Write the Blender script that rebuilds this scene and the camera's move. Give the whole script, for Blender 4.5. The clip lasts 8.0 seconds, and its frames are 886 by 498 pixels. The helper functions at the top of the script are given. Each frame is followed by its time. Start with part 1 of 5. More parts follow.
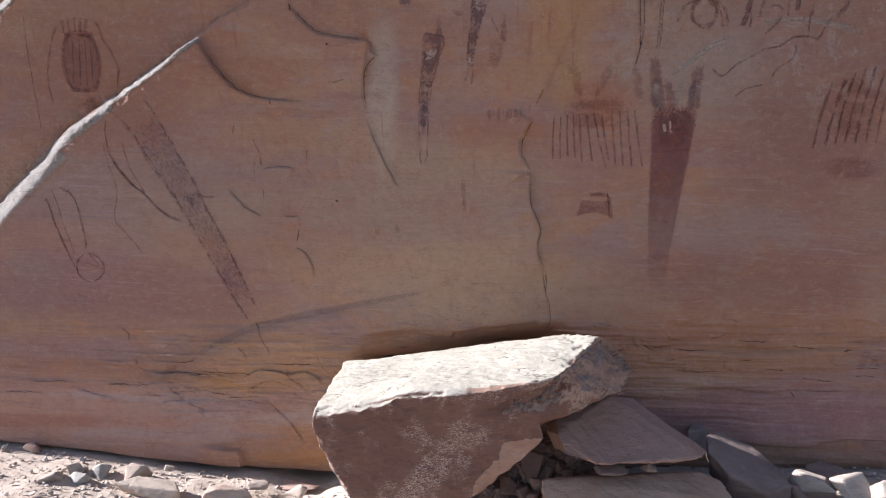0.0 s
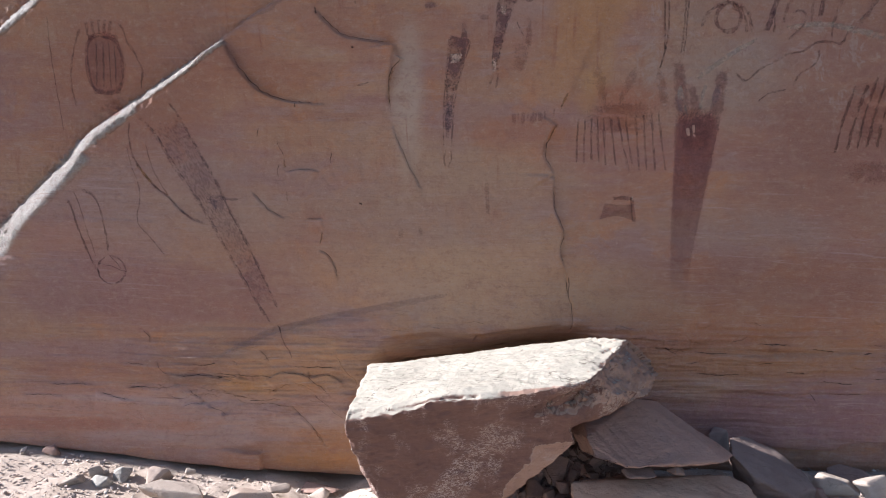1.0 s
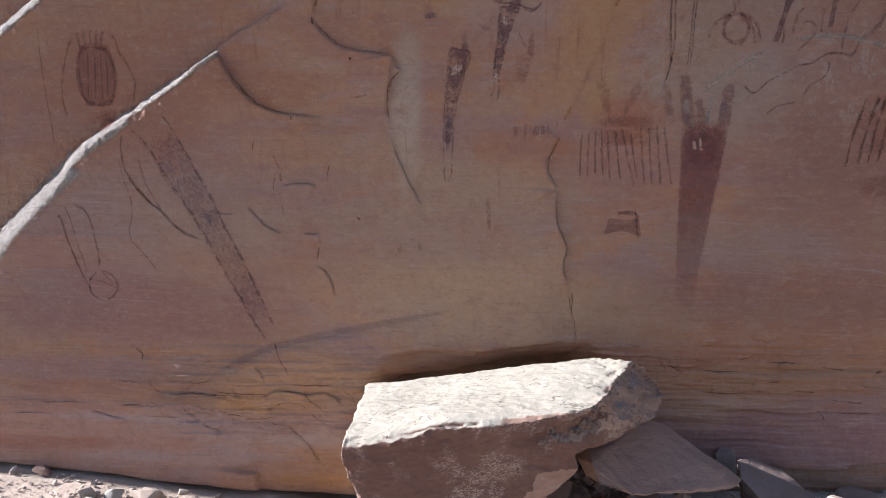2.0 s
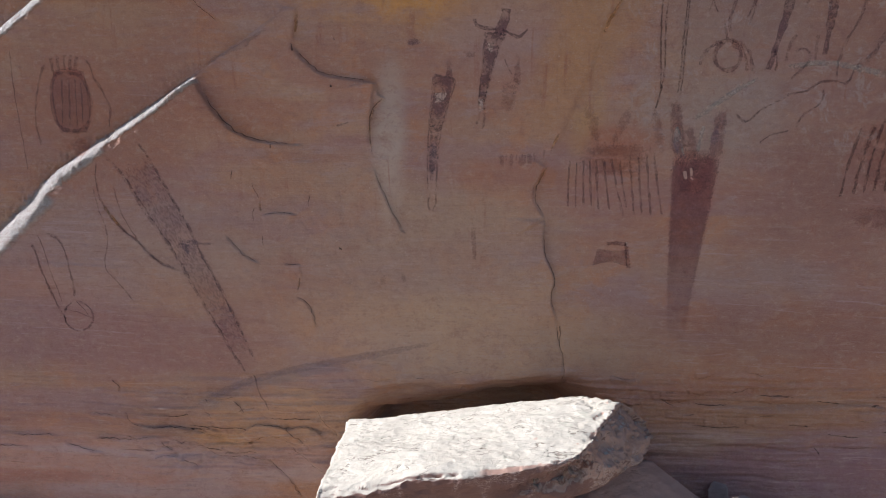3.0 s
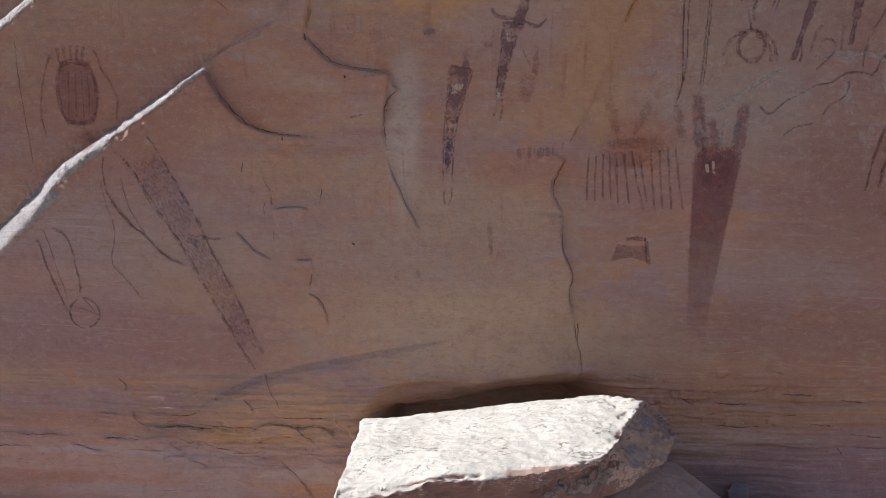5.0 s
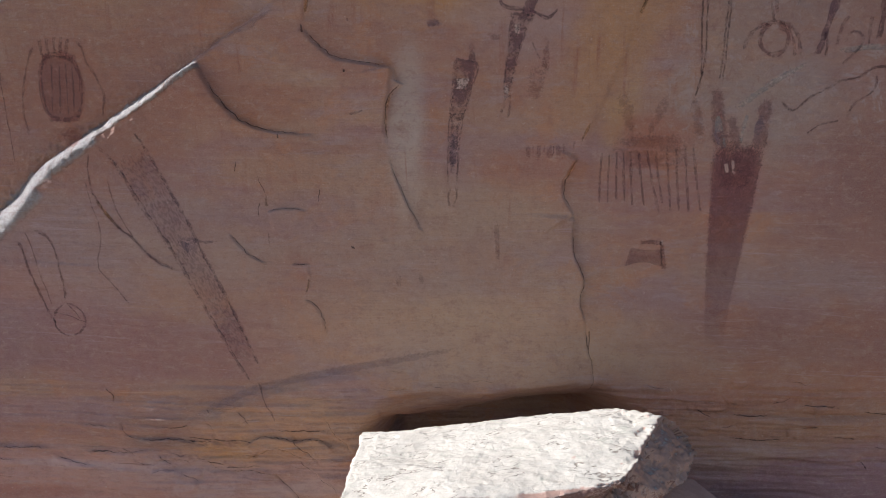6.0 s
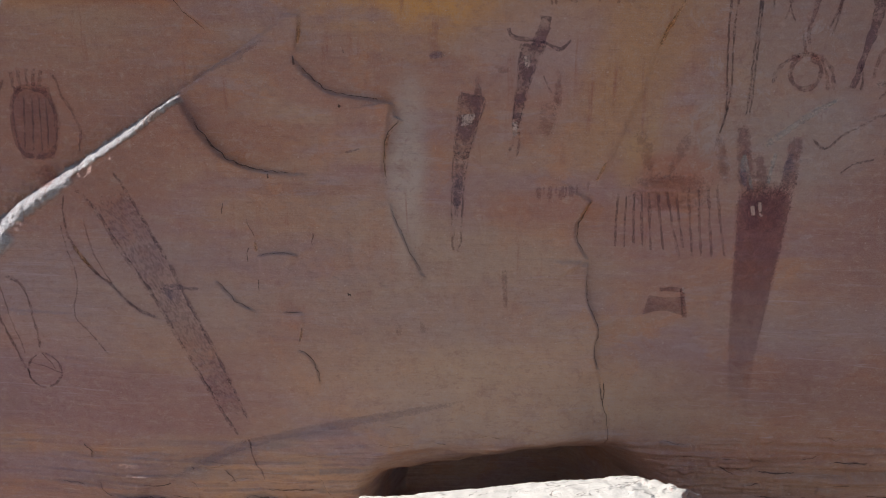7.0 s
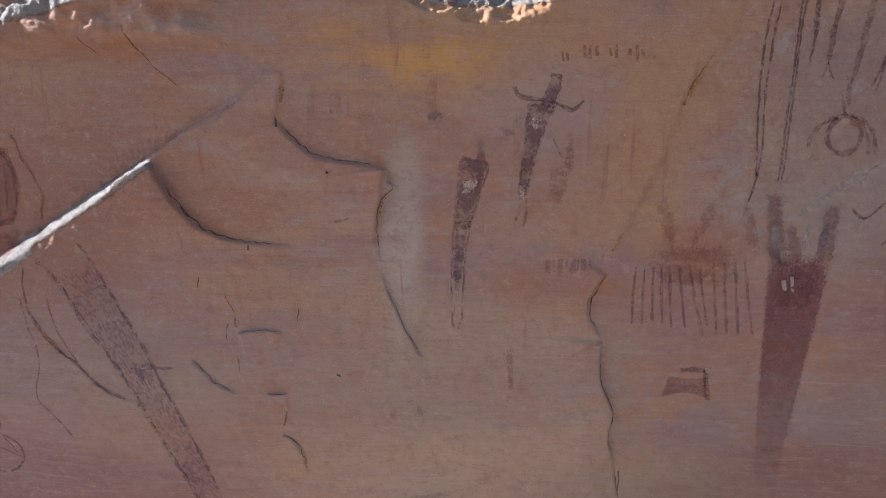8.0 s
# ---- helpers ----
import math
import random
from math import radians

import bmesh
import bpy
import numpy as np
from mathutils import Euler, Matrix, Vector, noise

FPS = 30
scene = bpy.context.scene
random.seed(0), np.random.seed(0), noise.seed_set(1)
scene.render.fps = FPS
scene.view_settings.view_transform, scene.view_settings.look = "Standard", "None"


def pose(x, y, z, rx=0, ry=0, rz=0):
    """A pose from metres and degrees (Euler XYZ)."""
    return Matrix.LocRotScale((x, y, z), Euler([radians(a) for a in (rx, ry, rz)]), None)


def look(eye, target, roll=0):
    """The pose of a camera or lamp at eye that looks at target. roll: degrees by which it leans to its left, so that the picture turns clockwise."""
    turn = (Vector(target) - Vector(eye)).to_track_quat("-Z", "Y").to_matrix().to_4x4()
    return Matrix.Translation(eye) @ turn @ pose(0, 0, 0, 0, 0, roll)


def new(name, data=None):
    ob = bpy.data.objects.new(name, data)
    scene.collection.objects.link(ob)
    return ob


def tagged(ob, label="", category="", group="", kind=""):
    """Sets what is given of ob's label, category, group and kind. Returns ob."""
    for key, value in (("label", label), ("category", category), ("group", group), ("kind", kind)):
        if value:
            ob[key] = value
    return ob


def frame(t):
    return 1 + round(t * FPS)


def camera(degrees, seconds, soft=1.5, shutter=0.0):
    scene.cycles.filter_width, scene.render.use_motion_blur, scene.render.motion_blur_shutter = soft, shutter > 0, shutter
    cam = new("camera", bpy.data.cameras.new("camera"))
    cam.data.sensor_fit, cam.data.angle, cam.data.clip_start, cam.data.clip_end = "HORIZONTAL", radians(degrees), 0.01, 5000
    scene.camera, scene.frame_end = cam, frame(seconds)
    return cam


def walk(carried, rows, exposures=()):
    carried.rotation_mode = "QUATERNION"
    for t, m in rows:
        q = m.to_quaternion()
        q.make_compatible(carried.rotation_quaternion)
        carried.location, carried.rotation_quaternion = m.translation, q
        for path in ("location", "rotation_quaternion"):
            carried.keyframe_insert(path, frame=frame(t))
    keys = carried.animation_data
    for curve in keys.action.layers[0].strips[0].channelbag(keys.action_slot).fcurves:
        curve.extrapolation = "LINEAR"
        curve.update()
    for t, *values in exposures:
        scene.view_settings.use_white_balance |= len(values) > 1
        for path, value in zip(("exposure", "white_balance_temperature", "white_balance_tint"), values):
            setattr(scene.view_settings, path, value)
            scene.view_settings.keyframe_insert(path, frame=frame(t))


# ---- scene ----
# ---------------------------------------------------------------- camera
cam = camera(79.5, 8.0, soft=1.0)
METRES, EYE, TILT, LEAN, TURN = 2.1, 1.7, 0.0, 0.0, 0.0
ROWS = [
    (0.0, 0.0, 0.0, 0.0, 0.0, 0.0, -0.0),
    (0.5, -0.0641, -0.0076, 0.0005, -0.26, 0.09, -0.06),
    (1.0, -0.0979, -0.0019, 0.0034, -0.33, 0.22, -0.12),
    (1.5, -0.1064, 0.0173, 0.0185, -0.3, 0.32, -0.13),
    (3.0, -0.0448, 0.0981, 0.1616, -0.4, 0.49, -0.21),
    (3.5, -0.0242, 0.1037, 0.1952, -0.43, 0.54, -0.21),
    (4.0, -0.0404, 0.1112, 0.1742, -0.45, 0.53, -0.2),
    (4.5, -0.0758, 0.1181, 0.1434, -0.48, 0.54, -0.22),
    (6.0, -0.1166, 0.2366, 0.1577, -0.58, 0.53, -0.28),
    (6.5, -0.1175, 0.2954, 0.2213, -0.63, 0.53, -0.29),
    (7.0, -0.1271, 0.3603, 0.2998, -0.61, 0.56, -0.29),
    (7.5, -0.1293, 0.4325, 0.3971, -0.58, 0.54, -0.31),
    (8.0, -0.1246, 0.5045, 0.5076, -0.63, 0.58, -0.32),
]
EXPOSURES = [(0.0, 1.69, 5800, 15), (1.5, 1.65, 5800, 15), (3.5, 1.59, 5720, 14), (6.0, 1.58, 5700, 14), (7.0, 1.55, 5700, 14), (7.5, 1.63, 5700, 18), (8.0, 1.89, 5640, 14)]
walk(cam, [(t, pose(0, 0, EYE, TILT, LEAN, TURN) @ pose(METRES * x, METRES * y, METRES * z, 90 + pitch, roll, yaw)) for t, x, y, z, yaw, pitch, roll in ROWS], EXPOSURES)

# ---------------------------------------------------------------- light
SUN = Vector((-1.85, 0.0, 1.0)).normalized()
sun_data = bpy.data.lights.new("sun", "SUN")
sun_data.energy, sun_data.angle, sun_data.color = 5.0, radians(0.53), (1.0, 0.945, 0.86)
sun = new("sun", sun_data)
sun.matrix_world = look(SUN * 30, (0, 0, 0))

world = bpy.data.worlds.new("world")
scene.world = world
world.use_nodes = True
sky = world.node_tree.nodes.new("ShaderNodeTexSky")
sky.sky_type, sky.sun_disc = "NISHITA", False
sky.sun_elevation, sky.sun_rotation = math.asin(SUN.z), math.atan2(SUN.x, SUN.y) % (2 * math.pi)
background = world.node_tree.nodes["Background"]
background.inputs["Strength"].default_value = 0.06
world.node_tree.links.new(sky.outputs[0], background.inputs["Color"])


# ---------------------------------------------------------------- materials
class Nodes:
    """A short way to write node trees."""

    def __init__(self, name):
        self.mat = bpy.data.materials.new(name)
        self.mat.use_nodes = True
        self.tree = self.mat.node_tree
        self.bsdf = self.tree.nodes["Principled BSDF"]
        self.out = self.tree.nodes["Material Output"]
        self.bsdf.inputs["Specular IOR Level"].default_value = 0.25

    def put(self, socket, value):
        if isinstance(value, bpy.types.NodeSocket):
            self.tree.links.new(value, socket)
        elif socket.type == "RGBA" and len(value) == 3:
            socket.default_value = (*value, 1.0)
        else:
            socket.default_value = value

    def node(self, kind, **inputs):
        n = self.tree.nodes.new(kind)
        for key, value in inputs.items():
            self.put(n.inputs[key.replace("_", " ")], value)
        return n

    def coords(self, kind="Object"):
        return self.tree.nodes.new("ShaderNodeTexCoord").outputs[kind]

    def mapped(self, vector, scale=(1, 1, 1), rot=(0, 0, 0), loc=(0, 0, 0)):
        n = self.node("ShaderNodeMapping", Vector=vector, Scale=scale, Rotation=rot, Location=loc)
        return n.outputs[0]

    def noise(self, vector, scale, detail=4.0, rough=0.55, distort=0.0):
        n = self.node("ShaderNodeTexNoise", Vector=vector, Scale=scale, Detail=detail, Roughness=rough, Distortion=distort)
        return n.outputs[0]

    def math(self, op, a, b=0.0, c=0.0, clamp=False):
        n = self.tree.nodes.new("ShaderNodeMath")
        n.operation, n.use_clamp = op, clamp
        for s, v in zip(n.inputs, (a, b, c)):
            self.put(s, v)
        return n.outputs[0]

    def ramp(self, value, lo, hi, to0=0.0, to1=1.0):
        n = self.tree.nodes.new("ShaderNodeMapRange")
        n.interpolation_type = "SMOOTHSTEP"
        for s, v in zip(n.inputs, (value, lo, hi, to0, to1)):
            self.put(s, v)
        return n.outputs[0]

    def mix(self, fac, a, b, blend="MIX"):
        n = self.tree.nodes.new("ShaderNodeMix")
        n.data_type, n.blend_type = "RGBA", blend
        self.put(n.inputs[0], fac)
        self.put(n.inputs[6], a)
        self.put(n.inputs[7], b)
        return n.outputs[2]

    def bump(self, height, strength, distance, normal=None):
        n = self.node("ShaderNodeBump", Height=height, Strength=strength, Distance=distance)
        if normal is not None:
            self.put(n.inputs["Normal"], normal)
        return n.outputs[0]

    def finish(self, colour, rough=0.9, normal=None):
        self.put(self.bsdf.inputs["Base Color"], colour)
        self.put(self.bsdf.inputs["Roughness"], rough)
        if normal is not None:
            self.put(self.bsdf.inputs["Normal"], normal)
        return self.mat


def cliff_material():
    n = Nodes("desert_varnished_sandstone")
    at = n.coords()
    # broad bands of tan and red-brown, drawn out along the bedding
    wide = n.noise(n.mapped(at, (0.5, 1, 1.0)), 1.3, 4, 0.55, 0.6)
    col = n.mix(n.ramp(wide, 0.34, 0.66), (0.325, 0.198, 0.122), (0.28, 0.135, 0.09))
    dusk = n.noise(n.mapped(at, (0.4, 1, 1.5), (0, 0, 0), (7, 3, 5)), 1.7, 5, 0.6, 0.5)
    col = n.mix(n.ramp(dusk, 0.46, 0.64, 0, 0.75), col, (0.238, 0.138, 0.138))
    streak = n.noise(n.mapped(at, (0.5, 1, 6.0)), 1.8, 6, 0.62, 0.5)
    col = n.mix(n.ramp(streak, 0.52, 0.72, 0, 0.5), col, (0.215, 0.09, 0.062))
    col = n.mix(n.ramp(streak, 0.46, 0.28, 0, 0.35), col, (0.35, 0.24, 0.165))
    rust = n.noise(n.mapped(at, (1.0, 1, 1.4), (0, 0, 0), (2, 8, 1)), 2.6, 5, 0.62, 0.6)
    col = n.mix(n.ramp(rust, 0.515, 0.63, 0, 0.6), col, (0.335, 0.145, 0.065))
    film = n.noise(n.mapped(at, (0.5, 1, 2.4), (0, 0, 0), (4, 1, 9)), 4.0, 6, 0.66, 0.4)
    col = n.mix(n.ramp(film, 0.545, 0.63, 0, 0.38), col, (0.30, 0.225, 0.215))
    wobble = n.noise(at, 2.2, 4, 0.6)
    wobble2 = n.noise(n.mapped(at, (0.4, 1, 2.5)), 3.0, 4, 0.6)
    parts = n.tree.nodes.new("ShaderNodeSeparateXYZ")
    n.put(parts.inputs[0], at)
    px, pz = parts.outputs[0], parts.outputs[2]

    def stain(col, x, z, rx, rz, colour, amount, ragged=1.2, lean=0.0):
        dx = n.math("SUBTRACT", px, x)
        dz = n.math("SUBTRACT", pz, z)
        if lean:
            dx = n.math("MULTIPLY_ADD", dz, -lean, dx)
        a = n.math("POWER", n.math("DIVIDE", dx, rx), 2.0)
        a = n.math("ADD", a, n.math("POWER", n.math("DIVIDE", dz, rz), 2.0))
        a = n.math("SQRT", a)
        a = n.math("ADD", a, n.math("MULTIPLY", n.math("SUBTRACT", wobble, 0.5), 2.2 * ragged))
        a = n.math("ADD", a, n.math("MULTIPLY", n.math("SUBTRACT", wobble2, 0.5), 1.4 * ragged))
        return n.mix(n.ramp(a, 1.25, 0.35, 0, 0.9 * amount), col, colour)

    for args in STAINS:
        col = stain(col, *args)
    # sunlit whiteness of the ledges and crest, painted in as pale bands
    sun_pale = 0.0
    raw = n.noise(at, 60.0, 6, 0.8)
    for x0, z0, x1, z1, w in ((-3.9, 1.80, -3.05, 2.55, 0.13), (-3.08, 2.54, -2.58, 2.865, 0.085), (-2.62, 2.84, -1.85, 3.30, 0.06), (-4.0, 3.23, -2.9, 3.98, 0.08), (-2.92, 3.96, -2.1, 4.12, 0.05), (-0.30, 4.18, 0.40, 4.18, 0.07)):
        ln = math.hypot(x1 - x0, z1 - z0)
        ux, uz = (x1 - x0) / ln, (z1 - z0) / ln
        dx, dz = n.math("SUBTRACT", px, x0), n.math("SUBTRACT", pz, z0)
        off = n.math("ABSOLUTE", n.math("ADD", n.math("MULTIPLY_ADD", dx, -uz, n.math("MULTIPLY", dz, ux)), 0.75 * w))
        run = n.math("ADD", n.math("MULTIPLY", dx, ux), n.math("MULTIPLY", dz, uz))
        run = n.math("MULTIPLY", n.ramp(run, -0.03, 0.02), n.ramp(run, ln + 0.03, ln - 0.02))
        off = n.math("ADD", off, n.math("MULTIPLY", n.math("SUBTRACT", n.noise(at, 30.0, 4, 0.7), 0.5), 0.06))
        band = n.math("MULTIPLY", n.ramp(off, w, 0.6 * w), run)
        sun_pale = n.math("MAXIMUM", band, sun_pale)
        col = n.mix(band, col, n.mix(n.ramp(raw, 0.35, 0.62), (0.36, 0.34, 0.315), (0.52, 0.50, 0.475)))
    sun_pale = n.math("MULTIPLY", sun_pale, raw)
    # thin bedding lines low on the wall
    lines = n.noise(n.mapped(at, (1.3, 1, 26.0), (0, 0.02, 0)), 1.5, 6, 0.68, 0.9)
    low = n.math("MULTIPLY", n.ramp(pz, 1.3, 0.95), n.ramp(pz, -0.2, 0.15, 0.3, 1.0))
    low = n.math("MULTIPLY", low, n.ramp(wobble, 0.30, 0.5))
    col = n.mix(n.math("MULTIPLY", n.ramp(lines, 0.58, 0.72), n.math("MULTIPLY", low, 0.8)), col, (0.15, 0.062, 0.038))
    col = n.mix(n.math("MULTIPLY", n.ramp(lines, 0.42, 0.3), n.math("MULTIPLY", low, 0.7)), col, (0.39, 0.27, 0.205))
    blot = n.noise(n.mapped(at, (1, 1, 1.2), (0, 0, 0), (3, 6, 2)), 6.5, 8, 0.75, 0.3)
    col = n.mix(n.ramp(blot, 0.52, 0.66, 0, 0.4), col, (0.21, 0.095, 0.07))
    col = n.mix(n.ramp(blot, 0.46, 0.34, 0, 0.28), col, (0.34, 0.25, 0.195))
    runs = n.noise(n.mapped(at, (9.0, 1, 0.9)), 1.5, 6, 0.7, 0.4)
    high = n.math("MULTIPLY", n.ramp(pz, 1.9, 2.6), n.ramp(wobble, 0.42, 0.62))
    col = n.mix(n.math("MULTIPLY", n.ramp(runs, 0.53, 0.68), n.math("MULTIPLY", high, 0.7)), col, (0.22, 0.08, 0.045))
    fleck = n.noise(n.mapped(at, (1, 1, 1.3), (0, 0, 0), (9, 2, 7)), 13.0, 6, 0.7)
    col = n.mix(n.ramp(fleck, 0.66, 0.76, 0, 0.3), col, (0.36, 0.18, 0.07))
    # mottling, grain and small pale chips
    mott = n.noise(at, 11.0, 6, 0.7)
    col = n.mix(n.ramp(mott, 0.35, 0.68, 0.0, 0.3), col, n.mix(0.6, col, (0.17, 0.09, 0.065)))
    peel = n.noise(n.mapped(at, (0.8, 1, 1.5), (0, 0, 0), (6, 1, 4)), 20.0, 9, 0.8, 0.3)
    col = n.mix(n.ramp(peel, 0.545, 0.60, 0, 0.32), col, (0.185, 0.085, 0.062))
    col = n.mix(n.ramp(peel, 0.455, 0.40, 0, 0.32), col, (0.37, 0.265, 0.205))
    grain = n.noise(at, 160.0, 3, 0.7)
    col = n.mix(n.ramp(grain, 0.35, 0.72, 0, 0.35), col, (0.36, 0.27, 0.21))
    chips = n.noise(at, 48.0, 2, 0.5)
    col = n.mix(n.ramp(chips, 0.70, 0.76, 0, 0.45), col, (0.42, 0.32, 0.25))
    # fine cross-bedding: long pale and dark hairs, strongest at the two flanks
    weave = n.math("MULTIPLY", n.ramp(px, -1.8, -2.6), n.math("MULTIPLY", n.ramp(pz, 0.9, 1.4), n.ramp(pz, 2.7, 2.3)))
    flank = n.math("MULTIPLY", n.ramp(px, 1.0, 1.9), n.math("MULTIPLY", n.ramp(pz, 0.9, 1.2), n.ramp(pz, 2.5, 2.0)))
    hair = n.noise(n.mapped(n.mapped(at, rot=(0, -0.035, 0)), (1.5, 1, 24.0)), 1.5, 7, 0.72, 0.9)
    ways = n.ramp(n.noise(n.mapped(at, (0.6, 1, 1.3), (0, 0, 0), (1, 2, 3)), 1.8, 4, 0.6), 0.45, 0.62)
    ways = n.math("MAXIMUM", n.math("MAXIMUM", n.math("MULTIPLY", ways, 0.7), n.math("MAXIMUM", weave, flank)), 0.2)
    col = n.mix(n.math("MULTIPLY", n.ramp(hair, 0.54, 0.68), n.math("MULTIPLY", ways, 0.5)), col, (0.345, 0.255, 0.24))
    col = n.mix(n.math("MULTIPLY", n.ramp(hair, 0.44, 0.30), n.math("MULTIPLY", ways, 0.5)), col, (0.175, 0.085, 0.068))
    # scoured, flaking skin between the long drawn lines
    scab = n.noise(n.mapped(at, (1, 1, 1.0), (0, 0, 0), (5, 5, 1)), 7.0, 9, 0.8, 0.5)
    skin = n.math("MULTIPLY", n.ramp(px, 0.9, 1.5), n.math("MULTIPLY", n.ramp(pz, 2.45, 2.9), n.ramp(wobble, 0.32, 0.5)))
    col = n.mix(n.math("MULTIPLY", n.ramp(scab, 0.53, 0.60), n.math("MULTIPLY", skin, 0.7)), col, (0.315, 0.24, 0.205))
    col = n.mix(n.math("MULTIPLY", n.ramp(scab, 0.46, 0.38), n.math("MULTIPLY", skin, 0.5)), col, (0.20, 0.10, 0.082))
    b = n.bump(blot, 0.5, 0.018)
    b = n.bump(n.math("MULTIPLY", scab, skin), 0.7, 0.012, b)
    b = n.bump(mott, 0.7, 0.014, b)
    b = n.bump(peel, 0.7, 0.007, b)
    b = n.bump(hair, 0.5, 0.010, b)
    b = n.bump(n.noise(n.mapped(at, (0.6, 1, 14.0)), 2.5, 5, 0.65), 0.45, 0.012, b)
    b = n.bump(sun_pale, 1.0, 0.05, b)
    b = n.bump(grain, 0.35, 0.004, b)
    return n.finish(col, 0.82, b)


def stone_material(name, dark, light, sun_flecks=0.0, scale=1.0):
    n = Nodes(name)
    at = n.coords()
    a = n.noise(at, 3.0 * scale, 5, 0.6, 0.3)
    col = n.mix(n.ramp(a, 0.3, 0.7), dark, light)
    b = n.noise(n.mapped(at, (1, 1, 4.0)), 7.0 * scale, 6, 0.7)
    col = n.mix(n.ramp(b, 0.45, 0.75, 0, 0.4), col, tuple(0.72 * v for v in dark))
    grain = n.noise(at, 120.0, 3, 0.7)
    col = n.mix(n.ramp(grain, 0.35, 0.7, 0, 0.25), col, tuple(min(0.75, 1.25 * v) for v in light))
    if sun_flecks:
        # pale flecks painted in for sun grazing the rough front face
        patch = n.noise(n.mapped(at, (1.6, 1, 0.9), (0, 0.7, 0)), 3.3, 4, 0.6, 0.2)
        speck = n.noise(n.mapped(at, (1.0, 1, 2.2), (0, 0.35, 0)), 60.0, 8, 0.85)
        clump = n.noise(n.mapped(at, (1, 1, 1.5), (0, 0.5, 0)), 15.0, 5, 0.7)
        # the painted flecks lie thickest on one slanting strip of the face
        xyz = n.tree.nodes.new("ShaderNodeSeparateXYZ")
        n.put(xyz.inputs[0], at)
        slant = n.math("ABSOLUTE", n.math("SUBTRACT", n.math("MULTIPLY_ADD", xyz.outputs[2], -0.72, xyz.outputs[0]), -0.33))
        slant = n.math("MULTIPLY", n.ramp(n.math("ADD", slant, n.math("MULTIPLY", patch, 0.3)), 0.30, 0.20), n.ramp(xyz.outputs[2], 0.70, 0.58))
        f = n.math("MULTIPLY", n.math("MAXIMUM", n.ramp(patch, 0.47, 0.62, 0, 0.8), slant), n.ramp(speck, 0.48, 0.55))
        f = n.math("MULTIPLY", f, n.ramp(clump, 0.38, 0.52))
        # lichen-grey blotches and small dents on the weathered top
        blotch = n.noise(n.mapped(at, (0.8, 1.3, 1)), 7.0, 8, 0.75, 0.3)
        col = n.mix(n.ramp(blotch, 0.52, 0.68, 0, 0.55), col, (0.225, 0.228, 0.18))
        col = n.mix(n.ramp(blotch, 0.46, 0.34, 0, 0.4), col, (0.40, 0.37, 0.315))
    slit = n.noise(n.mapped(at, (1.0, 3.2, 3.2), (0.1, 0.15, 0.12)), 4.5, 3, 0.5, 0.4)
    gate = n.ramp(n.noise(at, 6.0, 2, 0.5), 0.50, 0.56)
    slit = n.math("MULTIPLY", n.ramp(n.math("ABSOLUTE", n.math("SUBTRACT", slit, 0.5)), 0.016, 0.005), gate)
    col = n.mix(n.math("MULTIPLY", slit, 0.8 if sun_flecks else 0.35), col, (0.09, 0.065, 0.05))
    if sun_flecks:
        # front-facing surface: darker and redder than the top
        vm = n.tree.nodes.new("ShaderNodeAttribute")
        vm.attribute_name = "dark_face"
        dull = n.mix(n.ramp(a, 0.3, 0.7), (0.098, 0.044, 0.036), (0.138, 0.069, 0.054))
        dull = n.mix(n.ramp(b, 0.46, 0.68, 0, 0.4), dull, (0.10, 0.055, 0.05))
        dull = n.mix(n.math("MULTIPLY", f, sun_flecks), dull, (0.37, 0.30, 0.265))
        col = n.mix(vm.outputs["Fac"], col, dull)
        em = n.tree.nodes.new("ShaderNodeAttribute")
        em.attribute_name = "broken_end"
        col = n.mix(em.outputs["Fac"], col, n.mix(n.ramp(a, 0.3, 0.7), (0.225, 0.128, 0.094), (0.305, 0.195, 0.148)))
        chipped = n.math("MULTIPLY", n.math("MULTIPLY", em.outputs["Fac"], n.ramp(blotch, 0.5, 0.6)), n.ramp(speck, 0.47, 0.58, 0.2, 0.7))
        col = n.mix(chipped, col, (0.34, 0.265, 0.225))
    rand = n.node("ShaderNodeObjectInfo").outputs["Random"]
    col = n.mix(n.ramp(rand, 0, 1, 0, 0.25), col, tuple(0.6 * v for v in light))
    bm = n.bump(b, 0.5, 0.02 / scale)
    bm = n.bump(n.noise(n.mapped(at, (1.5, 4.0, 4.0), (0.1, 0.15, 0.12)), 9.0 * scale, 6, 0.65), 0.3, 0.012 / scale, bm)
    bm = n.bump(n.math("SUBTRACT", 1.0, slit), 0.4, 0.008, bm)
    bm = n.bump(n.noise(at, 34.0 * scale, 6, 0.75), 0.45, 0.010 / scale, bm)
    bm = n.bump(grain, 0.4, 0.003, bm)
    return n.finish(col, 0.9, bm)


